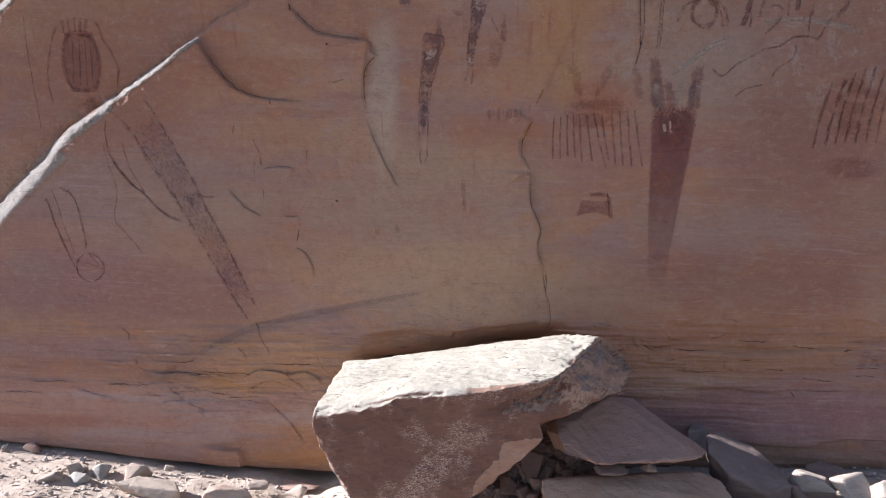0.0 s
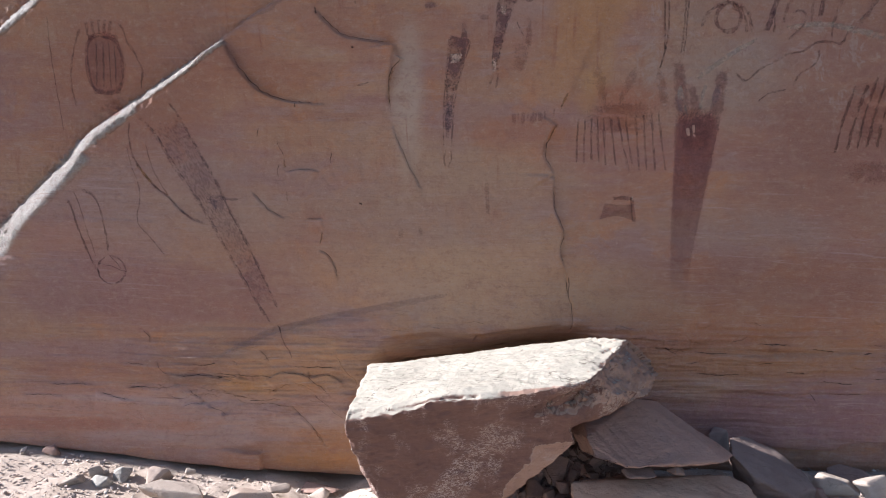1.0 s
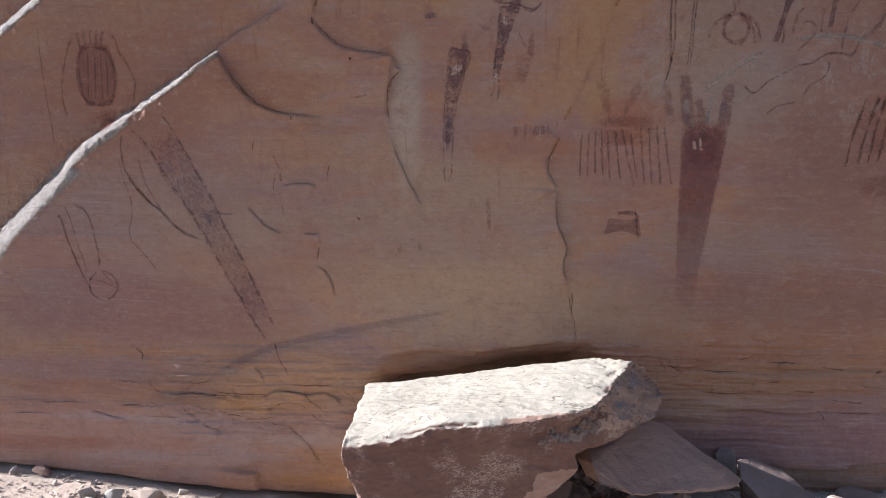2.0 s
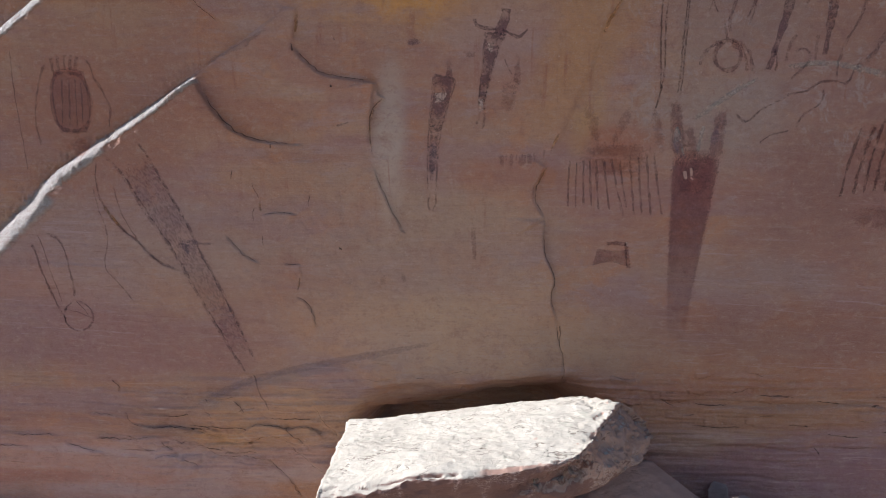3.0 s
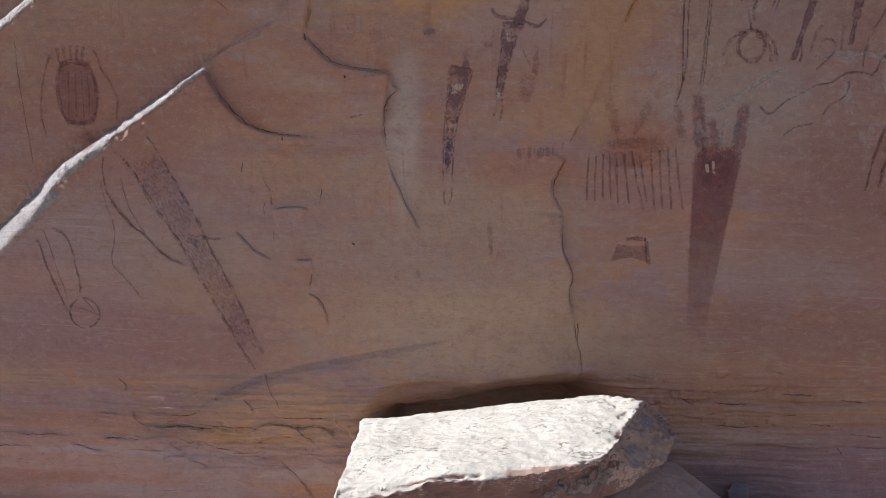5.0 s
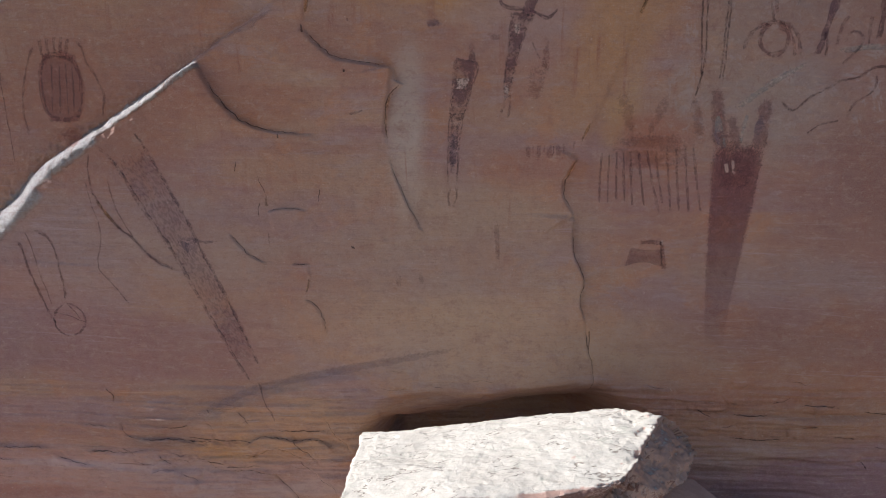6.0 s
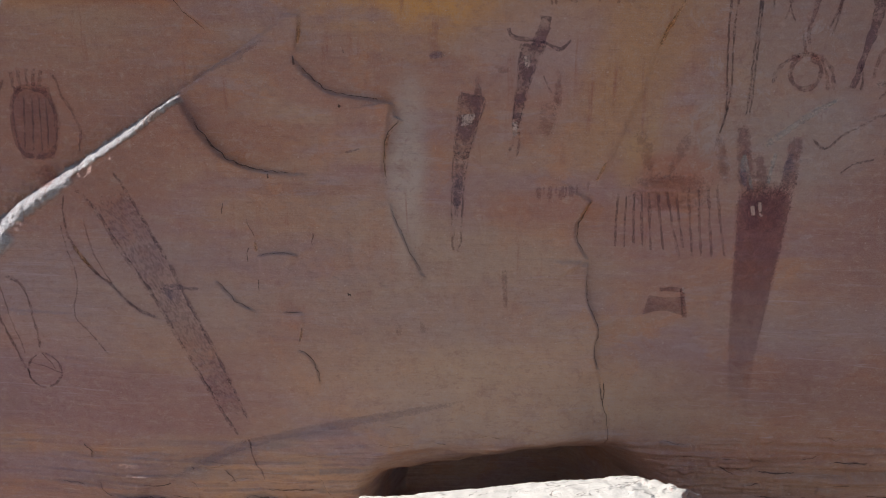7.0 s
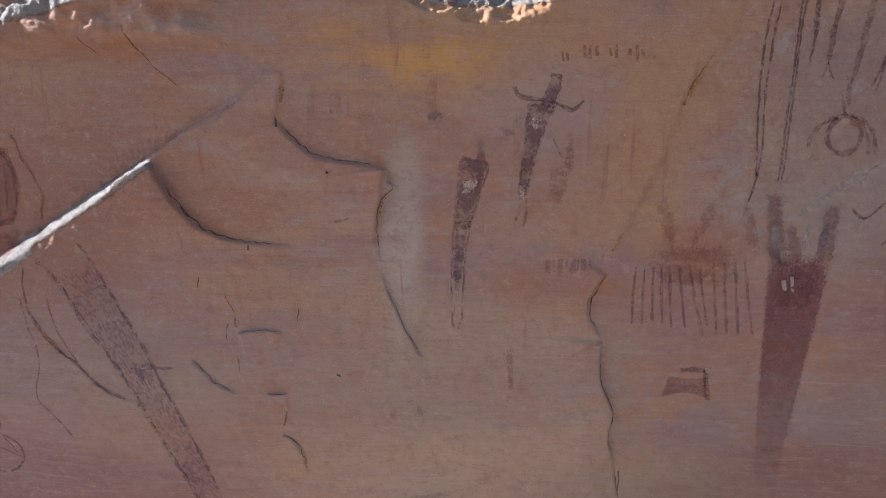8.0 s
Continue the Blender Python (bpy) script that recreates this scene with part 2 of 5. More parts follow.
def ground_material():
    n = Nodes("pale_sandy_gravel")
    at = n.coords()
    a = n.noise(at, 2.0, 5, 0.6)
    col = n.mix(n.ramp(a, 0.3, 0.7), (0.40, 0.32, 0.255), (0.48, 0.395, 0.33))
    far = n.node("ShaderNodeVectorMath", Vector=n.mapped(at, (0.8, 1, 1), (0, 0, 0), (0, -3.5, 0)))
    far.operation = "LENGTH"
    away = n.math("ADD", far.outputs["Value"], n.math("MULTIPLY", a, 3.0))
    col = n.mix(n.ramp(away, 3.6, 7.5, 0, 0.85), col, n.mix(n.ramp(n.noise(at, 0.9, 5, 0.65), 0.45, 0.6), (0.17, 0.12, 0.085), (0.09, 0.085, 0.055)))
    b = n.noise(at, 30.0, 5, 0.7)
    col = n.mix(n.ramp(b, 0.5, 0.7, 0, 0.4), col, (0.26, 0.205, 0.17))
    grain = n.noise(at, 140.0, 3, 0.7)
    col = n.mix(n.ramp(grain, 0.5, 0.75, 0, 0.4), col, (0.42, 0.36, 0.31))
    bm = n.bump(b, 0.6, 0.02)
    bm = n.bump(grain, 0.5, 0.004, bm)
    return n.finish(col, 0.95, bm)


def pigment(name, colour, cover, patchy=0.5, feather=0.45, fine=60.0, second=None, tip=0.15, grit_scale=(1, 1, 1), worn_range=(0.36, 0.56), dashes=False, ragged=0.6, fading=False):
    """Old mineral paint, worn through to the stone in patches and feathered at its edges."""
    n = Nodes(name)
    at = n.coords()
    uv = n.tree.nodes.new("ShaderNodeSeparateXYZ")
    n.put(uv.inputs[0], n.coords("UV"))
    across = n.math("ABSOLUTE", n.math("MULTIPLY_ADD", uv.outputs[0], 2.0, -1.0))
    ends = n.math("ABSOLUTE", n.math("MULTIPLY_ADD", uv.outputs[1], 2.0, -1.0))
    grit = n.noise(n.mapped(at, grit_scale), fine, 5, 0.75)
    broad = n.noise(at, 13.0, 4, 0.65)
    fray = n.noise(at, 190.0, 3, 0.7)
    edge = n.math("ADD", across, n.math("MULTIPLY", n.math("SUBTRACT", broad, 0.5), ragged))
    body = n.math("MULTIPLY", n.ramp(edge, 1.1, 1.1 - feather), n.ramp(ends, 1.0, 1.0 - tip))
    # the paint clings to single grains where it thins out
    speck = n.math("ADD", n.math("MULTIPLY", n.math("SUBTRACT", grit, 0.5), 2.4), n.math("MULTIPLY", n.math("SUBTRACT", fray, 0.5), 1.4))
    alpha = n.ramp(n.math("ADD", body, n.math("MULTIPLY", speck, 0.75)), 0.38, 0.72)
    worn = n.math("ADD", n.math("MULTIPLY", n.math("MULTIPLY_ADD", fray, 0.4, n.math("MULTIPLY", grit, 0.6)), 0.6), n.math("MULTIPLY", broad, 0.4))
    keep = n.ramp(worn, worn_range[0] + 0.04, worn_range[1] - 0.02, 1.0 - patchy, 1.0)
    if dashes:
        dab = n.noise(n.mapped(n.mapped(at, rot=(0, 0.535, 0)), (1.5, 1, 0.6)), 60.0, 2, 0.5)
        keep = n.math("MULTIPLY", n.ramp(dab, 0.47, 0.57, 0.22, 1.0), n.ramp(broad, 0.32, 0.55, 0.55, 1.0))
    alpha = n.math("MULTIPLY", n.math("MULTIPLY", alpha, keep), cover)
    if fading:
        alpha = n.math("MULTIPLY", alpha, n.ramp(uv.outputs[1], 0.95, 0.2))
    col = n.mix(n.ramp(broad, 0.35, 0.65), colour, second or tuple(0.7 * v for v in colour))
    n.finish(col, 0.9, n.bump(grit, 0.3, 0.002))
    mixer = n.tree.nodes.new("ShaderNodeMixShader")
    n.put(mixer.inputs[0], alpha)
    n.put(mixer.inputs[1], n.tree.nodes.new("ShaderNodeBsdfTransparent").outputs[0])
    n.put(mixer.inputs[2], n.bsdf.outputs[0])
    n.put(n.out.inputs[0], mixer.outputs[0])
    return n.mat


# stains and weathered films on the cliff: x, z, half width, half height, colour, amount, raggedness, lean
STAINS = [
    (-3.4, 1.35, 0.7, 0.3, (0.21, 0.118, 0.112), 0.7, 0.6),
    (-3.1, 1.75, 0.9, 0.55, (0.25, 0.152, 0.155), 0.75, 0.7),
    (2.9, 2.2, 0.9, 0.5, (0.225, 0.112, 0.09), 0.8, 0.6),
    (2.6, 3.2, 0.9, 0.5, (0.25, 0.15, 0.128), 0.7, 0.7),
    (-1.5, 3.0, 0.45, 0.16, (0.29, 0.115, 0.055), 0.7, 0.8),
    (-2.6, 3.1, 1.1, 0.75, (0.24, 0.10, 0.062), 0.8, 0.5),
    (-2.4, 1.35, 1.3, 0.35, (0.22, 0.105, 0.095), 0.8, 0.7),
    (-2.2, 2.1, 1.2, 0.45, (0.27, 0.195, 0.165), 0.6, 0.6),
    (-0.2, 2.1, 1.1, 0.6, (0.30, 0.205, 0.145), 0.7, 0.5),
    (0.1, 1.4, 1.5, 0.4, (0.40, 0.258, 0.155), 0.85, 0.45),
    (-0.45, 2.85, 0.13, 0.6, (0.37, 0.295, 0.235), 0.9, 0.3),
    (0.05, 3.85, 0.9, 0.4, (0.36, 0.185, 0.07), 0.9, 0.6),
    (-0.45, 3.76, 0.5, 0.16, (0.46, 0.22, 0.05), 1.0, 1.0),
    (0.35, 3.5, 0.5, 0.3, (0.30, 0.205, 0.18), 0.7, 0.9),
    (1.02, 3.6, 0.36, 0.75, (0.325, 0.172, 0.08), 0.95, 0.35, 0.45),
    (0.85, 3.45, 0.26, 0.6, (0.34, 0.175, 0.075), 0.9, 0.3, 0.35),
    (0.95, 2.95, 0.12, 0.35, (0.38, 0.23, 0.09), 0.7, 0.6, 0.3),
    (1.75, 3.05, 0.65, 0.4, (0.26, 0.20, 0.165), 0.8, 0.7),
    (1.9, 3.7, 0.7, 0.35, (0.22, 0.15, 0.125), 0.7, 0.7),
    (0.35, 2.6, 0.5, 0.13, (0.27, 0.105, 0.055), 0.7, 0.8),
    (1.15, 2.85, 0.4, 0.12, (0.27, 0.10, 0.05), 0.8, 0.6),
    (2.75, 2.6, 0.6, 0.5, (0.20, 0.092, 0.068), 0.8, 0.7),
    (3.1, 3.4, 0.8, 0.5, (0.23, 0.11, 0.075), 0.7, 0.7),
    (2.2, 1.85, 1.0, 0.18, (0.235, 0.17, 0.155), 0.6, 0.6),
    (2.5, 1.45, 1.3, 0.3, (0.205, 0.088, 0.06), 0.8, 0.6),
    (2.2, 0.95, 1.5, 0.35, (0.275, 0.112, 0.055), 0.8, 0.6),
    (2.6, 0.85, 1.2, 0.16, (0.30, 0.155, 0.075), 0.6, 0.8),
    (2.6, 0.35, 1.6, 0.32, (0.195, 0.093, 0.108), 0.9, 0.5),
    (-1.3, 0.80, 0.9, 0.2, (0.38, 0.21, 0.105), 0.8, 0.8),
    (-1.75, 0.58, 0.5, 0.16, (0.41, 0.215, 0.075), 0.9, 0.9),
    (-2.3, 0.85, 0.7, 0.1, (0.17, 0.11, 0.09), 0.6, 0.9),
    (-2.8, 0.32, 1.8, 0.33, (0.40, 0.215, 0.16), 0.85, 0.5),
    (-2.0, 0.45, 0.9, 0.15, (0.33, 0.24, 0.215), 0.6, 0.9),
    (-0.9, 0.1, 0.6, 0.25, (0.33, 0.15, 0.06), 0.7, 0.7),
    (-3.2, 0.88, 1.2, 0.11, (0.25, 0.150, 0.150), 0.8, 0.8),
    (-2.7, 0.46, 0.9, 0.05, (0.35, 0.255, 0.25), 0.8, 1.0),
    (-3.4, 0.24, 1.0, 0.06, (0.29, 0.11, 0.075), 0.8, 0.9),
    (-1.4, 0.30, 0.7, 0.08, (0.345, 0.25, 0.225), 0.8, 1.0),
    (-2.3, 0.14, 0.9, 0.06, (0.34, 0.24, 0.215), 0.7, 1.0),
    (-1.1, -0.05, 0.6, 0.10, (0.36, 0.165, 0.055), 0.8, 0.8),
    (-2.25, 0.66, 0.35, 0.07, (0.16, 0.10, 0.082), 0.8, 1.0),
]
CLIFF = cliff_material()
GROUND = ground_material()
SANDSTONE = stone_material("pale_sandstone", (0.33, 0.265, 0.22), (0.42, 0.35, 0.29))
BOULDER = stone_material("flecked_sandstone", (0.285, 0.258, 0.212), (0.345, 0.318, 0.265), 0.95)
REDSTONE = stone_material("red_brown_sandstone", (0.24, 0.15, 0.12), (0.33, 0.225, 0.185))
BROWNSTONE = stone_material("pale_brown_sandstone", (0.27, 0.195, 0.15), (0.38, 0.31, 0.26))
TANSTONE = stone_material("warm_sandstone", (0.33, 0.195, 0.13), (0.46, 0.31, 0.22))
PALEGREY = stone_material("pale_grey_sandstone", (0.29, 0.265, 0.235), (0.38, 0.35, 0.315))
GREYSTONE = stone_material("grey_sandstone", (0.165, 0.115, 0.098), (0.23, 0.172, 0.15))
SLABSTONE = stone_material("rose_brown_sandstone", (0.265, 0.162, 0.125), (0.325, 0.21, 0.165), 0.0, 0.5)
DARK = pigment("dark_purple_pigment", (0.10, 0.042, 0.045), 0.58, 0.8, 0.4, 55.0, (0.14, 0.068, 0.076), worn_range=(0.40, 0.54), ragged=0.35)
BROKEN = pigment("flaking_dark_pigment", (0.105, 0.048, 0.052), 0.44, 0.95, 0.7, 48.0, (0.13, 0.066, 0.07), worn_range=(0.42, 0.56))
INK = pigment("dark_brown_pigment", (0.085, 0.04, 0.042), 0.52, 0.9, 0.7, 48.0, worn_range=(0.40, 0.54))
RED = pigment("red_ochre_pigment", (0.19, 0.047, 0.034), 0.5, 0.85, 0.8, 75.0, (0.165, 0.06, 0.055), worn_range=(0.38, 0.58))
WASH = pigment("soft_red_wash", (0.165, 0.052, 0.05), 0.56, 0.35, 0.42, 75.0, (0.155, 0.064, 0.072), 0.25, ragged=0.14, fading=True)
FAINT = pigment("faint_red_pigment", (0.25, 0.072, 0.045), 0.42, 0.9, 1.0)
SMEAR = pigment("rubbed_red_pigment", (0.27, 0.085, 0.055), 0.36, 0.9, 1.0, 55.0, (0.23, 0.07, 0.05), 0.75)
LINE = pigment("brown_pigment_line", (0.15, 0.05, 0.046), 0.52, 0.95, 1.0, 75.0, worn_range=(0.38, 0.58))
MOTTLED = pigment("mottled_purple_pigment", (0.15, 0.055, 0.062), 0.30, 0.75, 0.2, 75.0, (0.12, 0.066, 0.105), 0.25, dashes=True, ragged=0.2)
BLUE = pigment("blue_grey_pigment_and_shade", (0.155, 0.115, 0.15), 0.42, 0.9, 1.0, 60.0, (0.17, 0.12, 0.14), 0.9)
PALE = pigment("pale_grey_film", (0.40, 0.34, 0.285), 0.5, 0.95, 1.0, 50.0, None, 0.5)
SHOULDER = pigment("worn_red_wash", (0.20, 0.062, 0.048), 0.40, 0.8, 0.9, 55.0, (0.16, 0.06, 0.065), 0.5)
OVALFILL = pigment("worn_red_fill", (0.19, 0.065, 0.055), 0.34, 0.5, 0.2, 60.0, (0.2, 0.085, 0.08), 0.12, ragged=0.2)
HAZE = pigment("thin_red_haze", (0.30, 0.10, 0.07), 0.28, 0.95, 1.0, 60.0, None, 0.8)
CHIP = pigment("pale_chipped_stone", (0.46, 0.33, 0.26), 0.85, 0.8, 0.8, 50.0)
# painted shade for cracks and pits in the cliff
RECESS_SHADE = pigment("dark_recess_shade", (0.055, 0.026, 0.018), 0.68, 0.7, 0.8, 45.0, (0.09, 0.045, 0.03), 0.6)
# bluish skylight on up-facing stone, put into the colour
SKY_TINT = pigment("lilac_sky_tint", (0.205, 0.165, 0.195), 0.24, 0.5, 1.0, 90.0, (0.19, 0.145, 0.165), 0.6)
RUST = pigment("orange_iron_stain", (0.40, 0.15, 0.035), 0.55, 0.95, 1.0, 60.0, (0.36, 0.17, 0.07), 0.8)


# ---------------------------------------------------------------- shaping helpers
def smooth(a, lo, hi):
    k = np.clip((a - lo) / (hi - lo), 0, 1)
    return k * k * (3 - 2 * k)


def vnoise(x, y, seed):
    ix, iy = np.floor(x), np.floor(y)
    fx, fy = x - ix, y - iy
    fx, fy = fx * fx * (3 - 2 * fx), fy * fy * (3 - 2 * fy)

    def h(a, b):
        v = np.sin(a * 127.1 + b * 311.7 + seed * 74.7) * 43758.5453
        return v - np.floor(v)

    return (h(ix, iy) * (1 - fx) + h(ix + 1, iy) * fx) * (1 - fy) + (h(ix, iy + 1) * (1 - fx) + h(ix + 1, iy + 1) * fx) * fy - 0.5


def fnoise(x, y, seed, octaves=4):
    total, amp = 0, 1.0
    for k in range(octaves):
        total = total + amp * vnoise(x * 2 ** k, y * 2 ** k, seed + k)
        amp *= 0.5
    return total


def grid_mesh(name, gx, gz, verts):
    """One sheet of quads from a lattice of points."""
    nx, nz = len(gx), len(gz)
    idx = np.arange(nx * nz).reshape(nz, nx)
    quads = np.stack([idx[:-1, :-1], idx[:-1, 1:], idx[1:, 1:], idx[1:, :-1]], -1).reshape(-1, 4)
    me = bpy.data.meshes.new(name)
    me.vertices.add(nx * nz)
    me.vertices.foreach_set("co", verts.reshape(-1).astype(np.float32))
    me.loops.add(quads.size)
    me.loops.foreach_set("vertex_index", quads.reshape(-1).astype(np.int32))
    me.polygons.add(len(quads))
    me.polygons.foreach_set("loop_start", (np.arange(len(quads)) * 4).astype(np.int32))
    me.polygons.foreach_set("use_smooth", np.ones(len(quads), bool))
    me.update(calc_edges=True)
    return me


# ---------------------------------------------------------------- the cliff
GX = np.concatenate([np.linspace(-16, -4.0, 60)[:-1], np.arange(-4.0, 3.9, 0.0078), np.linspace(3.9, 16, 60)])
GZ = np.concatenate([np.linspace(-1.5, -0.4, 12)[:-1], np.arange(-0.4, 4.5, 0.0078), np.linspace(4.5, 11, 60)])
X, Z = np.meshgrid(GX, GZ)
RELIEF = np.zeros(X.shape)


CRACKS = []
# set-back of the unseen west stretch, added to let sun onto ledge and ground
WEST = 0.21


def window(points, margin):
    """The part of the sheet that lies near a line."""
    p = np.array(points, float)
    (x0, z0), (x1, z1) = p.min(0) - margin, p.max(0) + margin
    i0, i1 = np.searchsorted(GX, (x0, x1))
    j0, j1 = np.searchsorted(GZ, (z0, z1))
    return slice(j0, j1), slice(i0, i1)


def near_line(points, X, Z):
    """Signed distance to an open line (positive left of its run), and the place along it, 0 to 1."""
    p = np.array(points, float)
    seg = np.hypot(*(p[1:] - p[:-1]).T)
    run = np.concatenate([[0], np.cumsum(seg)])
    best = np.full(X.shape, 1e9)
    side, perp, along = np.zeros(X.shape), np.zeros(X.shape), np.zeros(X.shape)
    for k in range(len(seg)):
        d = (p[k + 1] - p[k]) / seg[k]
        rx, rz = X - p[k, 0], Z - p[k, 1]
        s = np.clip(rx * d[0] + rz * d[1], 0, seg[k])
        dist = np.hypot(rx - s * d[0], rz - s * d[1])
        cross = d[0] * rz - d[1] * rx
        take = (dist < best - 1e-6) | ((dist < best + 1e-6) & (np.abs(cross) > perp))
        best = np.where(take, dist, best)
        side = np.where(take, np.sign(cross), side)
        perp = np.where(take, np.abs(cross), perp)
        along = np.where(take, (run[k] + s) / run[-1], along)
    return best * np.where(side == 0, 1, side), along


def lip(points, side, depth, bevel=0.015, fade=0.25, tip0=0.15, tip1=0.15, sink=0.25, rounded=False, dark=0.0):
    """A broken edge of a rock layer: one side stands proud by depth and dies away over fade. depth, bevel: one value, one a point, or (x values, depths)."""
    # dark: width of the shade stroke later painted along this edge
    if dark:
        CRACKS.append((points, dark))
    at = window(points, 2.2 * fade + 0.1)
    x, z = X[at], Z[at]
    d, s = near_line(points, x, z)
    d = d * side + 0.006 * fnoise(x * 18, z * 18, len(points), 3)
    ends = (smooth(s, 0, tip0) if tip0 else 1.0) * (1 - smooth(s, 1 - tip1, 1) if tip1 else 1.0)
    p = np.array(points, float)
    run = np.concatenate([[0], np.cumsum(np.hypot(*(p[1:] - p[:-1]).T))])
    run /= run[-1]

    def spread(v):
        if isinstance(v, dict):
            return np.interp(x, list(v.keys()), list(v.values()))
        if not isinstance(v, tuple):
            return v
        return np.interp(s, run if len(v) == len(run) else np.linspace(0, 1, len(v)), v)

    dep, bev = spread(depth) * ends, spread(bevel)
    u = np.clip(d / bev, 0, 1)
    if rounded == "soft":
        u = smooth(u, 0, 1)
    elif rounded:
        u = 1 - (1 - u) ** 2
        dep = dep * (1 + 0.12 * fnoise(x * 42, z * 42, 77, 3) * u * np.exp(-np.clip(d, 0, None) / 0.12))
    proud = dep * u * np.exp(-np.clip(d, 0, None) ** 2 / fade ** 2)
    low = -sink * dep * np.exp(-np.clip(-d, 0, None) / 0.05) * (d < 0)
    RELIEF[at] += proud + low


def step(points, depth, bevel):
    """A joint across the whole face: all that lies left of the line is set back by depth, with a broken slope down to the rest."""
    x, z = X, Z
    d, s = near_line(points, x, z)
    d = -d + 0.008 * fnoise(x * 16, z * 16, len(points), 3)
    u = np.clip(d / np.interp(s, np.linspace(0, 1, len(bevel)), bevel), 0, 1)
    u = 1 - (1 - u) ** 1.55
    dep = np.interp(x, list(depth.keys()), list(depth.values()))
    near = np.exp(-(d / 0.12) ** 2)
    RELIEF[:] += -dep * (1 - u) + near * (0.016 * fnoise(x * 48, z * 48, 77, 3) + 0.014 * fnoise(x * 12, z * 12, 79, 3)) * dep / 0.12


def groove(points, width, depth, tip=0.1):
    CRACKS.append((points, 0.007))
    at = window(points, 5 * width)
    x, z = X[at], Z[at]
    d, s = near_line(points, x, z)
    d = np.abs(d + 0.006 * fnoise(x * 25, z * 25, len(points) + 9, 3))
    RELIEF[at] -= depth * smooth(s, 0, tip) * (1 - smooth(s, 1 - tip, 1)) * np.exp(-(d / width) ** 2)


def hollow(x, z, rx, rz, depth, seed):
    a = np.hypot((X - x) / rx, (Z - z) / rz) + 0.15 * fnoise(X * 5, Z * 7, seed, 3)
    return -depth * (1 - smooth(a, 0.3, 1.05))


def cliff_relief():
    r = 0.02 * fnoise(X * 0.7, Z * 0.7, 3, 3) + 0.007 * fnoise(X * 2.5, Z * 4, 5, 4)
    r += 0.0022 * fnoise(X * 14, Z * 22, 8, 4)
    # thin beds, cut back unevenly, low on the wall
    warp = Z + 0.03 * fnoise(X * 0.8, Z * 2, 12, 3) + 0.012 * X
    beds = smooth(Z, 0.1, 0.6) * (1 - smooth(Z, 0.95, 1.25))
    r += beds * (0.011 * fnoise(X * 0.6, warp * 26, 15, 3) + 0.01 * fnoise(X * 2.2, warp * 60, 18, 2))
    r += (1 - smooth(Z, 0.0, 0.7)) * 0.02 * fnoise(X * 0.9, warp * 12, 22, 3)
    def plates(fx, fz, seed, steps):
        t = fnoise(X * fx, warp * fz, seed, 4) * steps
        f = t - np.floor(t)
        return (np.floor(t) + smooth(f, 0.80, 1.0)) / steps

    flaky = smooth(X, -2.9, -2.2) * (1 - smooth(X, -0.9, -0.4)) * smooth(Z, 0.2, 0.45) * (1 - smooth(Z, 0.95, 1.15))
    r += flaky * (0.034 * plates(1.6, 7, 61, 8) + 0.014 * plates(4, 26, 63, 5))
    right = smooth(X, 0.9, 1.5) * smooth(Z, 0.35, 0.6) * (1 - smooth(Z, 1.0, 1.2))
    r += (1 - smooth(X, -1.2, -0.7)) * (1 - smooth(Z, 0.95, 1.2)) * 0.007 * fnoise(X * 0.9, warp * 70, 83, 3)
    r += right * (0.040 * plates(0.8, 17, 65, 6) + 0.012 * plates(1.6, 52, 67, 4))
    r += smooth(X, 0.7, 1.4) * smooth(Z, 2.5, 3.0) * 0.012 * plates(2.2, 2.6, 69, 5)
    r += (1 - smooth(Z, 0.3, 0.6)) * 0.02 * plates(0.9, 8, 73, 5)
    # fine cross-bedding on the wall below the sunlit ledge
    left = (1 - smooth(X, -2.6, -1.9)) * smooth(Z, 1.2, 1.6) * (1 - smooth(Z, 2.3, 2.7))
    r += left * 0.005 * fnoise(X * 0.8, (Z + 0.06 * X) * 34, 25, 2)
    # the large flake: sunlit ledge down to the left, dark edge to the right
    ledge = [(-4.4, 1.35), (-3.37, 2.27), (-3.17, 2.43), (-3.06, 2.553), (-2.94, 2.66), (-2.81, 2.737), (-2.58, 2.865), (-2.32, 3.011), (-2.05, 3.178), (-1.86, 3.30), (-1.6, 3.46), (-1.32, 3.62), (-1.08, 3.78)]
    step(ledge, {-4.4: 0.19, -3.4: 0.15, -2.7: 0.115, -1.9: 0.085, -1.6: 0.05, -1.3: 0.025, -1.05: 0.0}, (0.26, 0.25, 0.235, 0.215, 0.185, 0.145, 0.118, 0.10, 0.09, 0.075, 0.05, 0.04, 0.04))
    step([(-4.4, 2.95), (-3.6, 3.52), (-3.2, 3.78), (-2.9, 3.98), (-2.5, 4.08), (-2.1, 4.12)], {-4.4: 0.13, -3.0: 0.11, -2.5: 0.06, -2.1: 0.0}, (0.14, 0.13, 0.13, 0.12, 0.10, 0.08))
    r -= 0.09 * (1 - smooth(X, -3.1, -2.2)) * (1 - smooth(Z, 1.65, 1.95))
    lip([(-1.813, 3.27), (-1.761, 3.164), (-1.675, 3.027), (-1.562, 2.912), (-1.444, 2.858), (-1.285, 2.827), (-1.024, 2.816)], -1, {-1.9: 0.05, -1.6: 0.045, -1.3: 0.025, -1.0: 0.01}, 0.02, 0.3, 0.03, 0.1)
    CRACKS.append(([(-1.813, 3.262), (-1.761, 3.164), (-1.675, 3.027), (-1.562, 2.912), (-1.444, 2.858), (-1.285, 2.827), (-1.024, 2.816)], 0.011))
